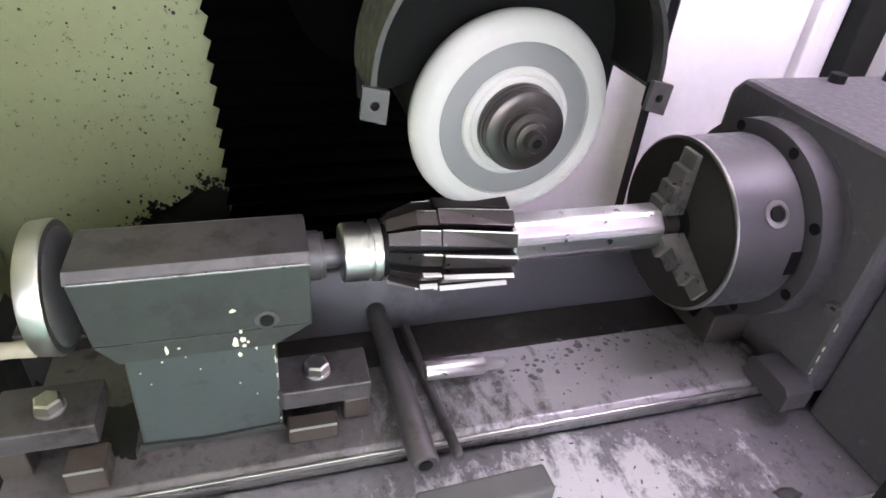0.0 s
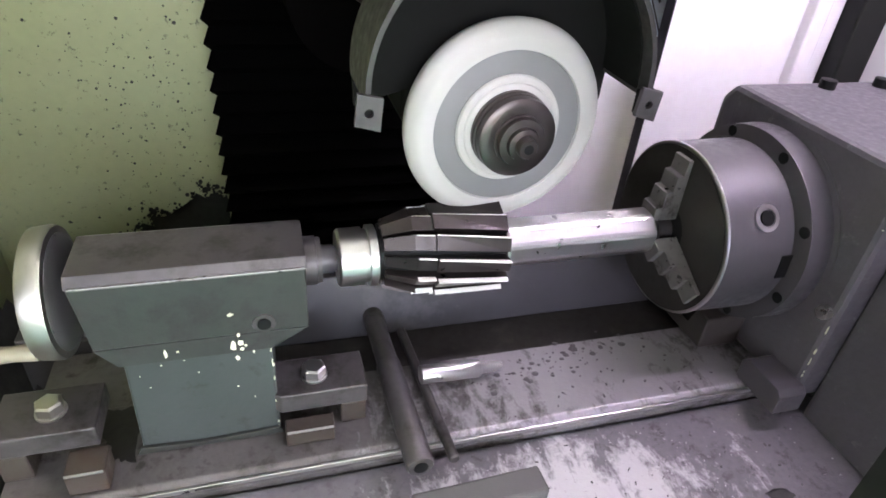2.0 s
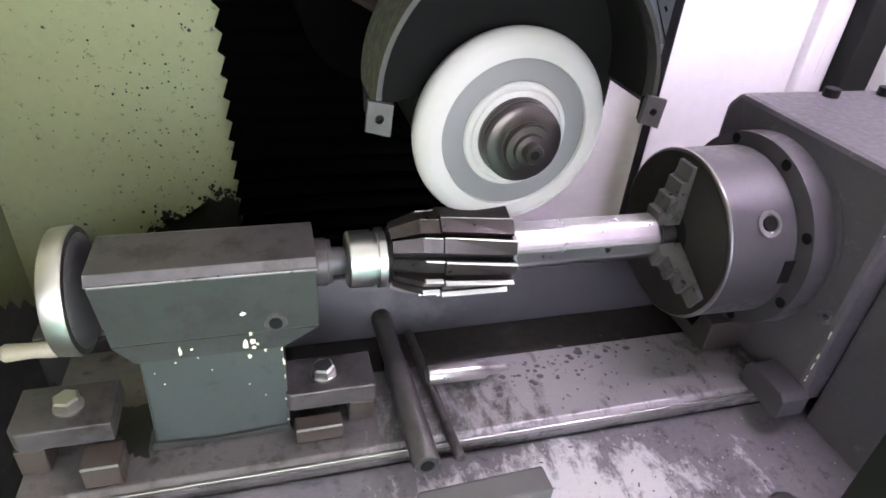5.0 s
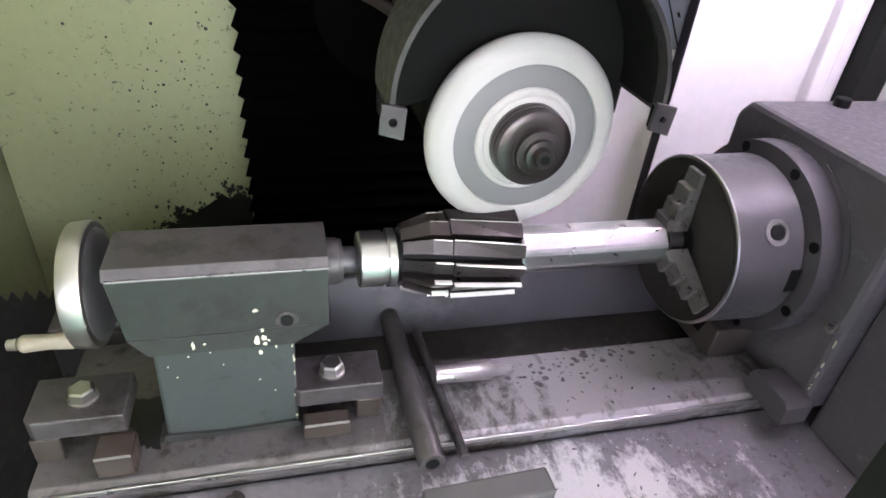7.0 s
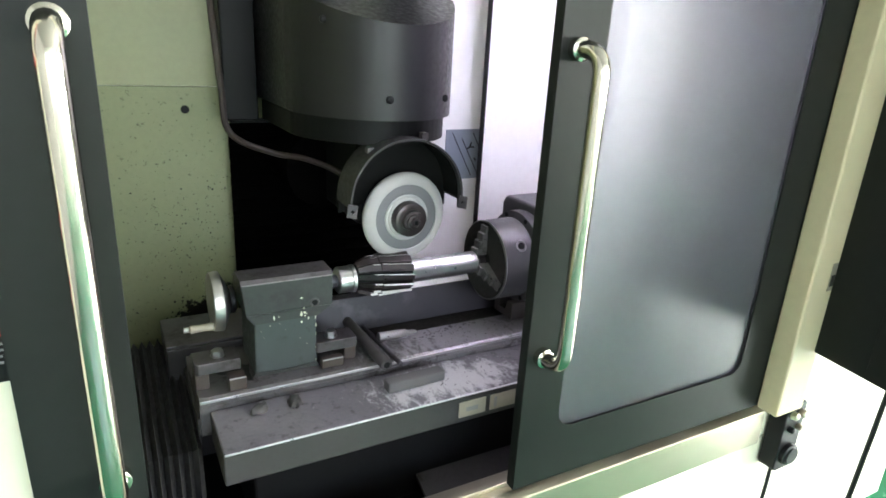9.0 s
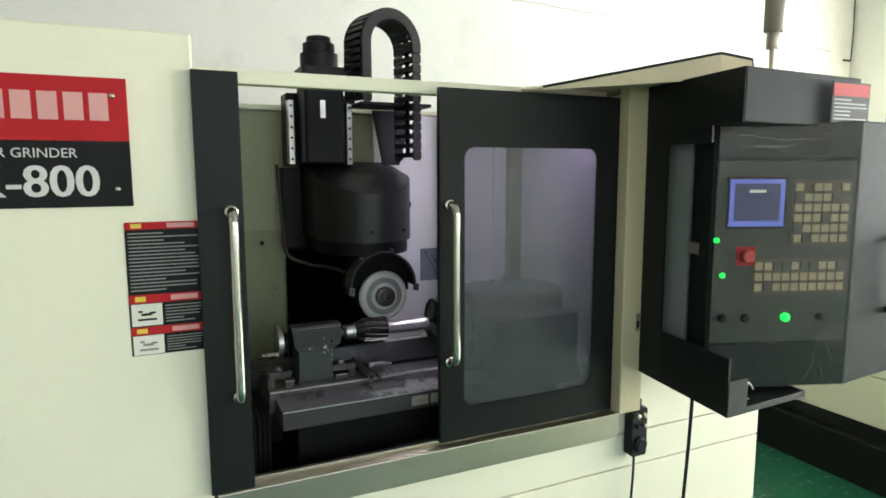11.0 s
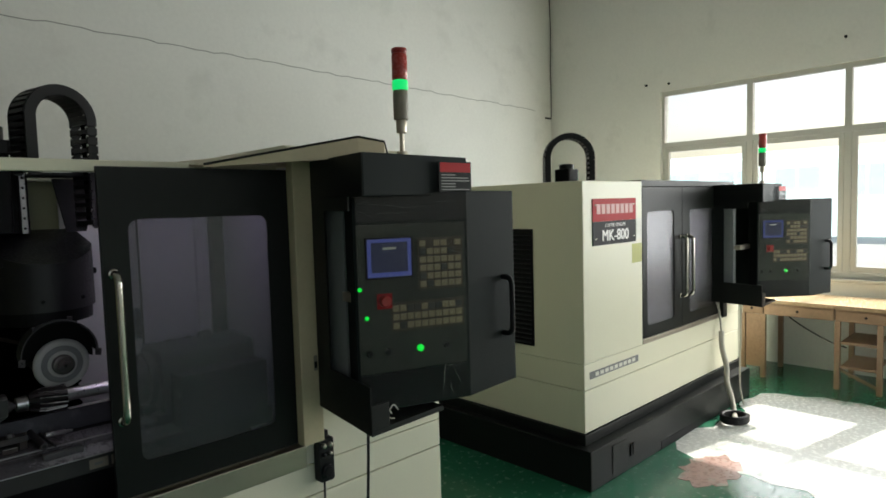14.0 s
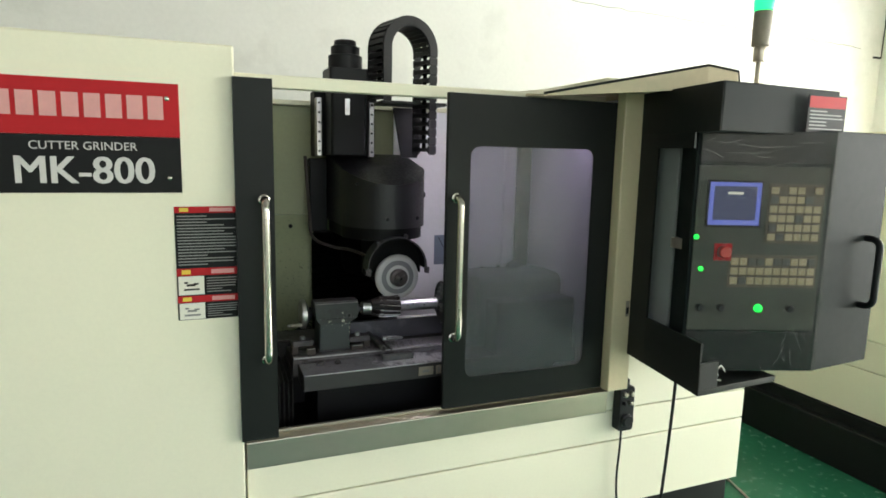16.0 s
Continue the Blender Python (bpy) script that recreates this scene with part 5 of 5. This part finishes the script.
# ---- chuck and headstock ----
ch = thing("lathe_chuck", "grey three-jaw chuck gripping the cutter shank", "chuck", (0.17, AY, AZ - 0.087))
part("body", lathe([(0, 0.030), (0.0002, 0.080), (0.003, 0.0855), (0.072, 0.0865), (0.074, 0.084)], (0.130, AY, AZ), (1, 0, 0), 72), CHUCKM, ch, "oily grey chuck body", True)
part("front_face", lathe([(0, 0.027), (0.0003, 0.0836)], (0.1292, AY, AZ), (1, 0, 0), 72), FACEM, ch, "brown chuck face, its shade put into the colour")
# bright ring built in as the highlight along the face's edge
part("face_rim", lathe([(0, 0.0835), (0.0008, 0.0862), (0.0022, 0.0868), (0.003, 0.086)], (0.1305, AY, AZ), (1, 0, 0), 72), STEEL, ch, "bright rim ring drawing the edge highlight", True)
part("bore", lathe([(0, 0.027), (0.0006, 0.026)], (0.1284, AY, AZ), (1, 0, 0), 36), BLACK, ch)
for k in range(3):
    a = radians(209 + 120 * k)
    R_ = Matrix.Translation((0, AY, AZ)) @ Matrix.Rotation(a, 4, "X")
    jaw = [(0.129, 0.016), (0.129, 0.078), (0.124, 0.078), (0.124, 0.062), (0.117, 0.062), (0.117, 0.046), (0.110, 0.046), (0.110, 0.030), (0.103, 0.030), (0.103, 0.016)]
    bm = prism(jaw, "y", -0.0112, 0.0112, 0.0008)
    for v in bm.verts:
        v.co = Vector((v.co.x, v.co.z, v.co.y))
    bmesh.ops.transform(bm, matrix=R_, verts=bm.verts)
    part("jaw", bm, JAWM, ch, "stepped steel chuck jaw")
    bm = lathe([(0, 0.0125), (0.002, 0.0125), (0.0022, 0.0085), (-0.003, 0.008)], (0.172, 0.0, 0.0), (0, 1, 0), 28)
    bmesh.ops.translate(bm, vec=(0, 0.0858, 0), verts=bm.verts)
    bmesh.ops.transform(bm, matrix=Matrix.Translation((0, AY, AZ)) @ Matrix.Rotation(a + radians(-64), 4, "X"), verts=bm.verts)
    so = part("key_socket", bm, STEEL, ch, "square key socket with a bright ring", True)
    bm = lathe([(0, 0.0072), (0.0012, 0.0070)], (0.172, 0.087, 0.0), (0, 1, 0), 20)
    bmesh.ops.transform(bm, matrix=Matrix.Translation((0, AY, AZ)) @ Matrix.Rotation(a + radians(-64), 4, "X"), verts=bm.verts)
    part("socket_hole", bm, BLACK, so)
    bm = box(0.192, 0.2035, 0.0858, 0.0872, -0.012, 0.012, 0.0006)
    bmesh.ops.transform(bm, matrix=Matrix.Translation((0, AY, AZ)) @ Matrix.Rotation(a + radians(-32), 4, "X"), verts=bm.verts)
    part("slot", bm, BLACK, ch)
part("back_flange", lathe([(0, 0.078), (0.003, 0.1), (0.026, 0.101), (0.029, 0.099)], (0.2045, AY, AZ), (1, 0, 0), 72), CHUCKM, ch, "drilled backing flange", True)
for k in range(8):
    a = radians(20 + 45 * k)
    part("flange_hole", lathe([(0, 0.0055), (0.0012, 0.0055)], (0.2070, AY + 0.093 * math.cos(a), AZ + 0.093 * math.sin(a)), (-1, 0, 0), 14), BLACK, ch)

hs = thing("headstock", "violet-grey headstock housing behind the chuck", "headstock", (0.40, 0.31, 0.9985))
part("housing", prism([(0.205, 1.0), (0.435, 1.0), (0.435, 1.232), (0.42, 1.25), (0.225, 1.25), (0.205, 1.232)], "x", 0.2355, 0.60, 0.006), HSM, hs, "violet-grey cast housing")
part("collar_boss", lathe([(0, 0.104), (0.003, 0.106)], (0.2352, AY, AZ), (-1, 0, 0), 56), HSM, hs, "", True)
part("foot", prism([(0.193, 0.9985), (0.193, 1.020), (0.199, 1.026), (0.242, 1.026), (0.248, 1.020), (0.248, 0.9985)], "x", 0.203, 0.2345, 0.0008), CHUCKM, hs, "clamping foot")
part("front_box", box(0.262, 0.60, 0.105, 0.2045, 0.9725, 1.172, 0.003), HSM, hs, "violet-grey front cover box")
part("undercut", prism([(0.29, 1.0), (0.36, 1.0), (0.36, 1.04), (0.345, 1.04), (0.34, 1.015), (0.315, 1.015), (0.31, 1.04), (0.29, 1.04)], "x", 0.185, 0.2345, 0.002), mat("dark_grimy_bracket", (0.05, 0.043, 0.042), 0.5, 0.2, 0.2), hs, "grimy support bracket")
for sx, sy, sz, ax in ((0.262, 0.17, 1.15, (-1, 0, 0)), (0.2355, 0.215, 1.105, (-1, 0, 0)), (0.262, 0.12, 1.10, (-1, 0, 0))):
    part("cap_screw", lathe([(0, 0.0065), (0.007, 0.0065), (0.0075, 0.004)], (sx, sy, sz), ax, 16), STEEL, hs, "", True)
for sx, sy in ((0.41, 0.40), (0.335, 0.40)):
    part("cap_screw", lathe([(0, 0.0085), (0.009, 0.0085), (0.0095, 0.005)], (sx, sy, 1.2502), (0, 0, 1), 16), BLACK, hs, "", True)
rng = random.Random(31)
for k in range(7):
    z = rng.uniform(1.03, 1.20)
    w, h = rng.uniform(0.0003, 0.0009), rng.uniform(0.0008, 0.005)
    part("paint_chip", prism([(0.2065 + w * math.cos(i * 1.05) * rng.uniform(0.6, 1.2), min(z + h * math.sin(i * 1.05) * rng.uniform(0.6, 1.2), 1.228)) for i in range(6)], "x", 0.2349, 0.2362), CHIP, hs)
lug = part("lifting_lug", box(0.44, 0.49, 0.355, 0.385, 1.2502, 1.278, 0.004), HSM, hs)
part("lug_eye", lathe([(0, 0.008), (0.001, 0.008)], (0.4395, 0.37, 1.265), (-1, 0, 0), 16), BLACK, lug)

# ragged black patch between the left clamp and the tailstock
sludge = tagged(new("rail_black_patch"), "ragged black patch on the rail beside the tailstock", "stain", kind="stuff")
rng = random.Random(41)
bm = bmesh.new()
outline = [(-0.466, 0.318), (-0.44, 0.315), (-0.40, 0.290), (-0.392, 0.268), (-0.374, 0.262), (-0.3725, 0.320), (-0.40, 0.326), (-0.45, 0.326)]
edge = []
for (xa, ya), (xb, yb) in zip(outline, outline[1:] + outline[:1]):
    edge += [(xa + (xb - xa) * k / 6 + rng.gauss(0, 0.0012), min(ya + (yb - ya) * k / 6 + rng.gauss(0, 0.0016), 0.3275)) for k in range(6)]
prism(edge, "z", 0.9978, 0.9987, 0, bm)
part("film", bm, mat("black_rail_film", (0.007, 0.006, 0.006), 0.5, 0, 0.3, 30, 150, 0.02, (0.02, 0.017, 0.015), 0.2, 60), sludge)

# ---- loose tools on the table ----
t1 = thing("steel_tube", "grimy brown-grey steel tube lying across the rail", "tube", (-0.15, 0.30, 0.998))
d0, d1 = Vector((-0.150, 0.198, 1.012)), Vector((-0.155, 0.40, 1.012))
ax = (d1 - d0).normalized()
part("barrel", lathe([(0, 0.0065), (0.0, 0.0105), (0.002, 0.012), (0.12, 0.012), (0.121, 0.0105), ((d1 - d0).length, 0.0105)], d0, ax, 32), DULL, t1, "", True)
part("bore", lathe([(0, 0.0062), (0.0008, 0.006)], d0 - ax * 0.0009, ax, 24), BLACK, t1)
t2 = thing("steel_rod", "thin dark steel rod lying beside the tube", "rod", (-0.12, 0.29, 0.998))
part("shaft", rod((-0.118, 0.205, 1.0035), (-0.128, 0.375, 1.0035), 0.0048, 18, 0.001), DULL, t2, "", True)
t3 = thing("bright_pin", "bright ground steel pin with a stepped tip", "pin", (-0.09, 0.29, 0.998))
part("pin", lathe([(0, 0.0075), (0.001, 0.009), (0.058, 0.009), (0.060, 0.0075), (0.062, 0.006), (0.075, 0.0055), (0.083, 0.003)], Vector((-0.128, 0.293, 1.0190)), Vector((0.09, 0, -0.0035)), 28), STEEL, t3, "", True)
t4 = thing("honing_stone", "grey rectangular honing stone on the dusty table", "honing stone", (-0.10, 0.178, 0.9722))
bm = box(-0.058, 0.058, -0.013, 0.013, 0.9725, 0.993, 0.003)
bmesh.ops.transform(bm, matrix=Matrix.Translation((-0.102, 0.178, 0)) @ Matrix.Rotation(radians(2), 4, "Z"), verts=bm.verts)
part("stone", bm, WOODB, t4)
for lx, ly, a in ((-0.378, 0.205, 40), (-0.318, 0.205, 75), (0.17, 0.128, -8)):
    lump = thing("caked_lump", "lump of caked grinding sludge on the table", "sludge lump", (lx, ly, 0.9722), "sludge lumps")
    bm = bmesh.new()
    bmesh.ops.create_icosphere(bm, subdivisions=3, radius=1.0)
    big = ly > 0.14
    for v in bm.verts:
        v.co *= 1 + 0.45 * noise.noise(v.co * 1.7 + Vector((lx * 40, 0, 0))) + 0.15 * noise.noise(v.co * 5.0)
        v.co = Vector((v.co.x * (0.019 if big else 0.012), v.co.y * (0.012 if big else 0.006), max(v.co.z, -0.1) * (0.011 if big else 0.0015)))
    bmesh.ops.transform(bm, matrix=Matrix.Translation((lx, ly, 0.973)) @ Matrix.Rotation(radians(a), 4, "Z"), verts=bm.verts)
    part("lump", bm, TABLEF, lump, "", True)


# ---- hand wheel pendant and cables at the open grinder ----
pd = thing("handwheel_pendant", "black hand pendant with knobs hung on the front panel", "pendant", (0.765, -0.03, 0.66))
part("case", prism(rounded(0.73, 0.80, 0.66, 0.84, 0.012, 3), "y", -0.045, -0.004, 0.003), PLASTIC, pd)
part("hanger", box(0.745, 0.785, -0.03, -0.003, 0.8405, 0.865, 0.003), PLASTIC, pd)
for px, pz, r, m in ((0.75, 0.812, 0.010, STAINLESS), (0.78, 0.812, 0.010, STAINLESS), (0.75, 0.775, 0.008, PLASTIC), (0.78, 0.775, 0.008, STAINLESS)):
    part("knob", lathe([(0, r), (0.012, r * 0.9), (0.014, r * 0.5)], (px, -0.0455, pz), (0, -1, 0), 16), m, pd, "", True)
part("pulse_wheel", lathe([(0, 0.027), (0.010, 0.027), (0.012, 0.022), (0.016, 0.02)], (0.765, -0.0455, 0.705), (0, -1, 0), 30), PLASTIC, pd, "", True)
helix = [(0.762 + 0.006 * math.cos(i * 0.7), -0.02 + 0.006 * math.sin(i * 0.7), 0.33 - i * 0.0035) for i in range(70)]
part("cable", sweep(curve_points([(0.765, -0.02, 0.66), (0.762, -0.022, 0.58), (0.758, -0.02, 0.45), (0.768, -0.02, 0.33)], 5) + helix, 0.0045, 7), PLASTIC, pd, "coiled black cable", True)
pc = thing("panel_cable", "black cable hanging from the control shroud to the floor", "cable", (0.95, -0.03, 0.0))
part("gland", lathe([(0, 0.014), (0.05, 0.012), (0.055, 0.008)], (0.90, -0.15, 0.984), (0, 0, -1), 14), PLASTIC, pc, "", True)
part("cord", sweep(curve_points([(0.90, -0.15, 0.93), (0.895, -0.145, 0.7), (0.88, -0.14, 0.4), (0.86, -0.14, 0.1), (0.84, -0.10, 0.012), (0.80, 0.0, 0.010)], 6), 0.006, 8), PLASTIC, pc, "", True)
lp = thing("label_strip", "small yellow and black arrow sticker on the corner post", "sticker", (0.70, -0.0625, 1.10))
part("strip", box(0.712, 0.728, -0.0645, -0.0628, 1.13, 1.19, 0.0003), BRASSY, lp)
part("mark", box(0.714, 0.726, -0.0655, -0.0646, 1.14, 1.165, 0.0), SIGNBLK, lp)

# ---- the shut grinder beyond ----
m2 = thing("cnc_grinder", "cream and charcoal tool grinder with shut doors on a dark plinth", "grinding machine", (3.8, 0.6, 0.0))
YF = -0.04
part("plinth", prism([(2.56, -0.125), (5.10, -0.135), (5.10, 1.6), (2.56, 1.6)], "z", 0.0, 0.25, 0.006), CHAR, m2, "charcoal steel plinth with a toe space")
part("plinth_step", box(2.62, 5.08, -0.05, 1.6, 0.251, 0.318, 0.004), CHAR, m2)
part("plinth_hatch", box(2.80, 2.98, -0.131, -0.1265, 0.04, 0.22, 0.002), CHAR, m2)
for hx in (3.02, 3.05):
    part("hatch_lock", box(hx, hx + 0.018, -0.135, -0.127, 0.09, 0.17, 0.002), BLACK, m2)
# flat black strip drawn for the shade of a recess
part("recess_shade_strip", box(3.45, 4.5, -0.132, -0.128, 0.004, 0.06, 0.0), BLACK, m2)
part("base", box(2.632, 5.08, YF, 1.7, 0.323, 0.588, 0.004), CREAM, m2)
part("base_upper", box(2.632, 5.08, YF + 0.001, 1.7, 0.593, 0.755, 0.004), CREAM, m2)
part("left_cabinet", box(2.632, 3.36, YF, 1.25, 0.757, 1.89, 0.006), CREAM, m2, "cream painted sheet-metal cabinet")
part("side_vent", box(2.622, 2.634, 0.34, 0.62, 0.823, 1.593, 0.002), BLACK, m2, "tall black louvred vent")
for k in range(24):
    part("louvre", prism([(2.614, 0.84 + k * 0.031), (2.623, 0.835 + k * 0.031), (2.623, 0.85 + k * 0.031)], "y", 0.35, 0.61), PLASTIC, m2)
part("top_beam", box(3.362, 5.0, YF + 0.01, 0.3, 1.855, 1.90, 0.003), CHAR, m2)
part("back_wall", box(3.36, 5.08, 0.8, 1.7, 0.757, 1.86, 0.003), CREAM, m2)
part("roof_plate", box(3.362, 5.08, 0.31, 0.8, 1.84, 1.86, 0.003), CREAM, m2)
part("right_front", box(4.72, 5.08, YF, 0.79, 0.757, 1.86, 0.004), CREAM, m2)
part("corner_post", box(4.66, 4.745, -0.075, YF - 0.002, 0.757, 1.87, 0.004), CHAR, m2)
part("inner_dark", box(3.37, 4.65, 0.75, 0.78, 0.757, 1.84, 0), WHITE_IN, m2)
part("sill", box(3.362, 4.70, YF - 0.006, 0.02, 0.7565, 0.79, 0.002), STAINLESS, m2)
machine_door(m2, 3.365, 3.97, YF, YF + 0.04, 0.795, 1.85, (3.43, 3.84, 0.88, 1.68), 3.93, "charcoal sliding door with a rounded window", (1.03, 1.48))
machine_door(m2, 3.975, 4.655, YF, YF + 0.04, 0.795, 1.85, (4.10, 4.58, 0.88, 1.68), 4.04, "charcoal sliding door with a rounded window", (1.03, 1.48))
name_sign(m2, 2.735, 3.265, YF, 1.485, 1.778)
st = part("sticker", box(3.22, 3.35, YF - 0.0015, YF, 1.34, 1.47, 0), mat("olive_yellow_sticker", (0.45, 0.45, 0.12), 0.5), m2, "olive yellow sticker")
part("sticker", box(3.28, 3.352, YF - 0.0015, YF, 1.50, 1.64, 0), LABELW, m2, "small white and red sticker")
pl = part("maker_plate", box(2.69, 3.29, YF - 0.003, YF, 0.655, 0.70, 0.0005), LABELG, m2, "grey maker's plate with a row of marks")
for k in range(9):
    part("mark_bar", box(2.75 + k * 0.057, 2.79 + k * 0.057, YF - 0.0045, YF - 0.0032, 0.665, 0.69, 0), LABELW, pl)
control_unit(m2, 3.82, 0.05, False, -20, 0.08, -0.15, -0.08)
beacon("signal_tower", 4.97, -0.27, 1.866, 1.0)
cable_chain("cable_chain", "black plastic cable chain arched over the far machine", 3.02, 0.32, 1.91, 2.21, 0.15, 0.10, 1.83).rotation_euler.z = radians(-44)
mt = thing("servo_motor", "black servo motor standing on the far machine", "motor", (3.02, 0.36, 1.89))
part("body", prism(rounded(2.99, 3.11, 0.30, 0.42, 0.01, 3), "z", 1.891, 1.99, 0.004), BLACK, mt)
part("cap", lathe([(0, 0.05), (0.03, 0.05), (0.035, 0.03)], (3.05, 0.36, 1.991), (0, 0, 1), 22), PLASTIC, mt, "", True)
ho = thing("drain_hose", "pale ribbed hose hanging from the far machine to the floor", "hose", (4.45, -0.25, 0.0))
hp = curve_points([(4.585, -0.09, 0.66), (4.575, -0.10, 0.52), (4.54, -0.15, 0.38), (4.50, -0.17, 0.26), (4.49, -0.21, 0.14), (4.42, -0.26, 0.04), (4.33, -0.30, 0.028)], 8)
part("lead", sweep(curve_points([(4.60, -0.045, 0.90), (4.60, -0.07, 0.80), (4.585, -0.09, 0.655)], 6), 0.009, 8), CABLE, ho, "thin upper lead", True)
part("tube", sweep(hp, 0.021, 12), CABLE, ho, "", True)
coil = [(4.32 + 0.11 * math.cos(i * 0.3), -0.30 + 0.09 * math.sin(i * 0.3), 0.02 + 0.0008 * i) for i in range(60)]
part("coil", sweep(coil, 0.016, 10), PLASTIC, ho, "black coiled end", True)
wire = thing("mains_cable", "grey cable slanting from the far machine to the floor", "cable", (4.9, -0.15, 0.0))
part("cord", sweep(curve_points([(4.98, -0.10, 0.96), (4.90, -0.13, 0.6), (4.80, -0.16, 0.2), (4.78, -0.2, 0.008)], 6), 0.008, 8), CABLE, wire, "", True)

# ---- desk below the window ----
dk = thing("wooden_desk", "pale varnished wooden desk with drawers below the window", "desk", (6.05, -0.6, 0.0))
part("desktop", box(5.72, 6.36, -1.75, 0.22, 0.74, 0.775, 0.004), WOODTOP, dk, "glossy desk top")
for y0, y1 in ((-0.02, 0.17), (-0.62, -0.03), (-1.10, -0.63), (-1.7, -1.11)):
    dr = part("drawer", box(5.755, 6.3, y0, y1, 0.625, 0.735, 0.003), WOOD, dk)
    part("drawer_front", box(5.745, 5.754, y0 + 0.012, y1 - 0.012, 0.64, 0.722, 0.003), WOOD, dr)
    part("knob", lathe([(0, 0.009), (0.014, 0.011), (0.018, 0.006)], (5.744, 0.5 * (y0 + y1), 0.68), (-1, 0, 0), 12), BLACK, dr, "", True)
for ly in (-0.02, 0.165, -0.645, -0.965, -1.70):
    for lx in (5.775, 6.28):
        part("leg", box(lx - 0.022, lx + 0.022, ly - 0.022, ly + 0.022, 0.0, 0.623, 0.003), WOOD, dk)
part("cupboard_side", box(5.80, 6.25, 0.143, 0.187, 0.10, 0.62, 0.002), WOOD, dk)
part("cupboard_door", box(5.765, 5.785, 0.005, 0.140, 0.10, 0.62, 0.003), WOOD, dk)
for sz in (0.20, 0.42):
    part("shelf", box(5.76, 6.27, -0.94, -0.67, sz, sz + 0.025, 0.002), WOOD, dk)
part("brace", prism([(-0.67, 0.17), (-0.94, 0.05), (-0.94, 0.08), (-0.67, 0.198)], "x", 5.765, 5.785, 0.002), WOOD, dk)
cb = thing("desk_cable", "dark cable hanging under the desk", "cable", (6.1, -0.3, 0.3))
part("cord", sweep(curve_points([(6.30, 0.0, 0.60), (6.22, -0.2, 0.48), (6.18, -0.45, 0.36), (6.2, -0.62, 0.30)], 6), 0.007, 8), PLASTIC, cb, "", True)

# ---- small things on walls and floor ----
cc = thing("corner_cable", "thin dark cable running down the plaster corner", "cable", (XE - 0.012, YN - 0.012, 2.75))
rng = random.Random(8)
part("cord", sweep(curve_points([(XE - 0.012 + rng.uniform(-0.006, 0.006), YN - 0.014 + rng.uniform(-0.006, 0.006), ZC - 0.002 - 0.2 * i) for i in range(10)], 4), 0.0055, 7), PLASTIC, cc, "", True)
part("clip", box(XE - 0.14, XE - 0.03, YN - 0.02, YN - 0.001, 2.895, 2.915, 0.002), PLASTIC, cc)
for hy, hz in ((1.53, 3.13), (1.25, 3.11), (-0.52, 3.27)):
    hk = thing("wall_anchor", "small dark anchor bolt in the plaster wall", "anchor bolt", (XE, hy, hz), "wall anchors")
    part("bolt", lathe([(0, 0.015), (0.02, 0.013), (0.03, 0.008)], (XE, hy, hz), (-1, 0, 0), 10), BLACK, hk)
fc = thing("floor_cable", "thin pale cable lying on the green floor", "cable", (1.78, 0.1, 0.0))
part("cord", sweep(curve_points([(1.95, 0.75, 0.006), (1.84, 0.32, 0.006), (1.735, -0.016, 0.006), (1.69, -0.30, 0.006), (1.75, -0.62, 0.006)], 8), 0.006, 7), CABLE, fc, "", True)
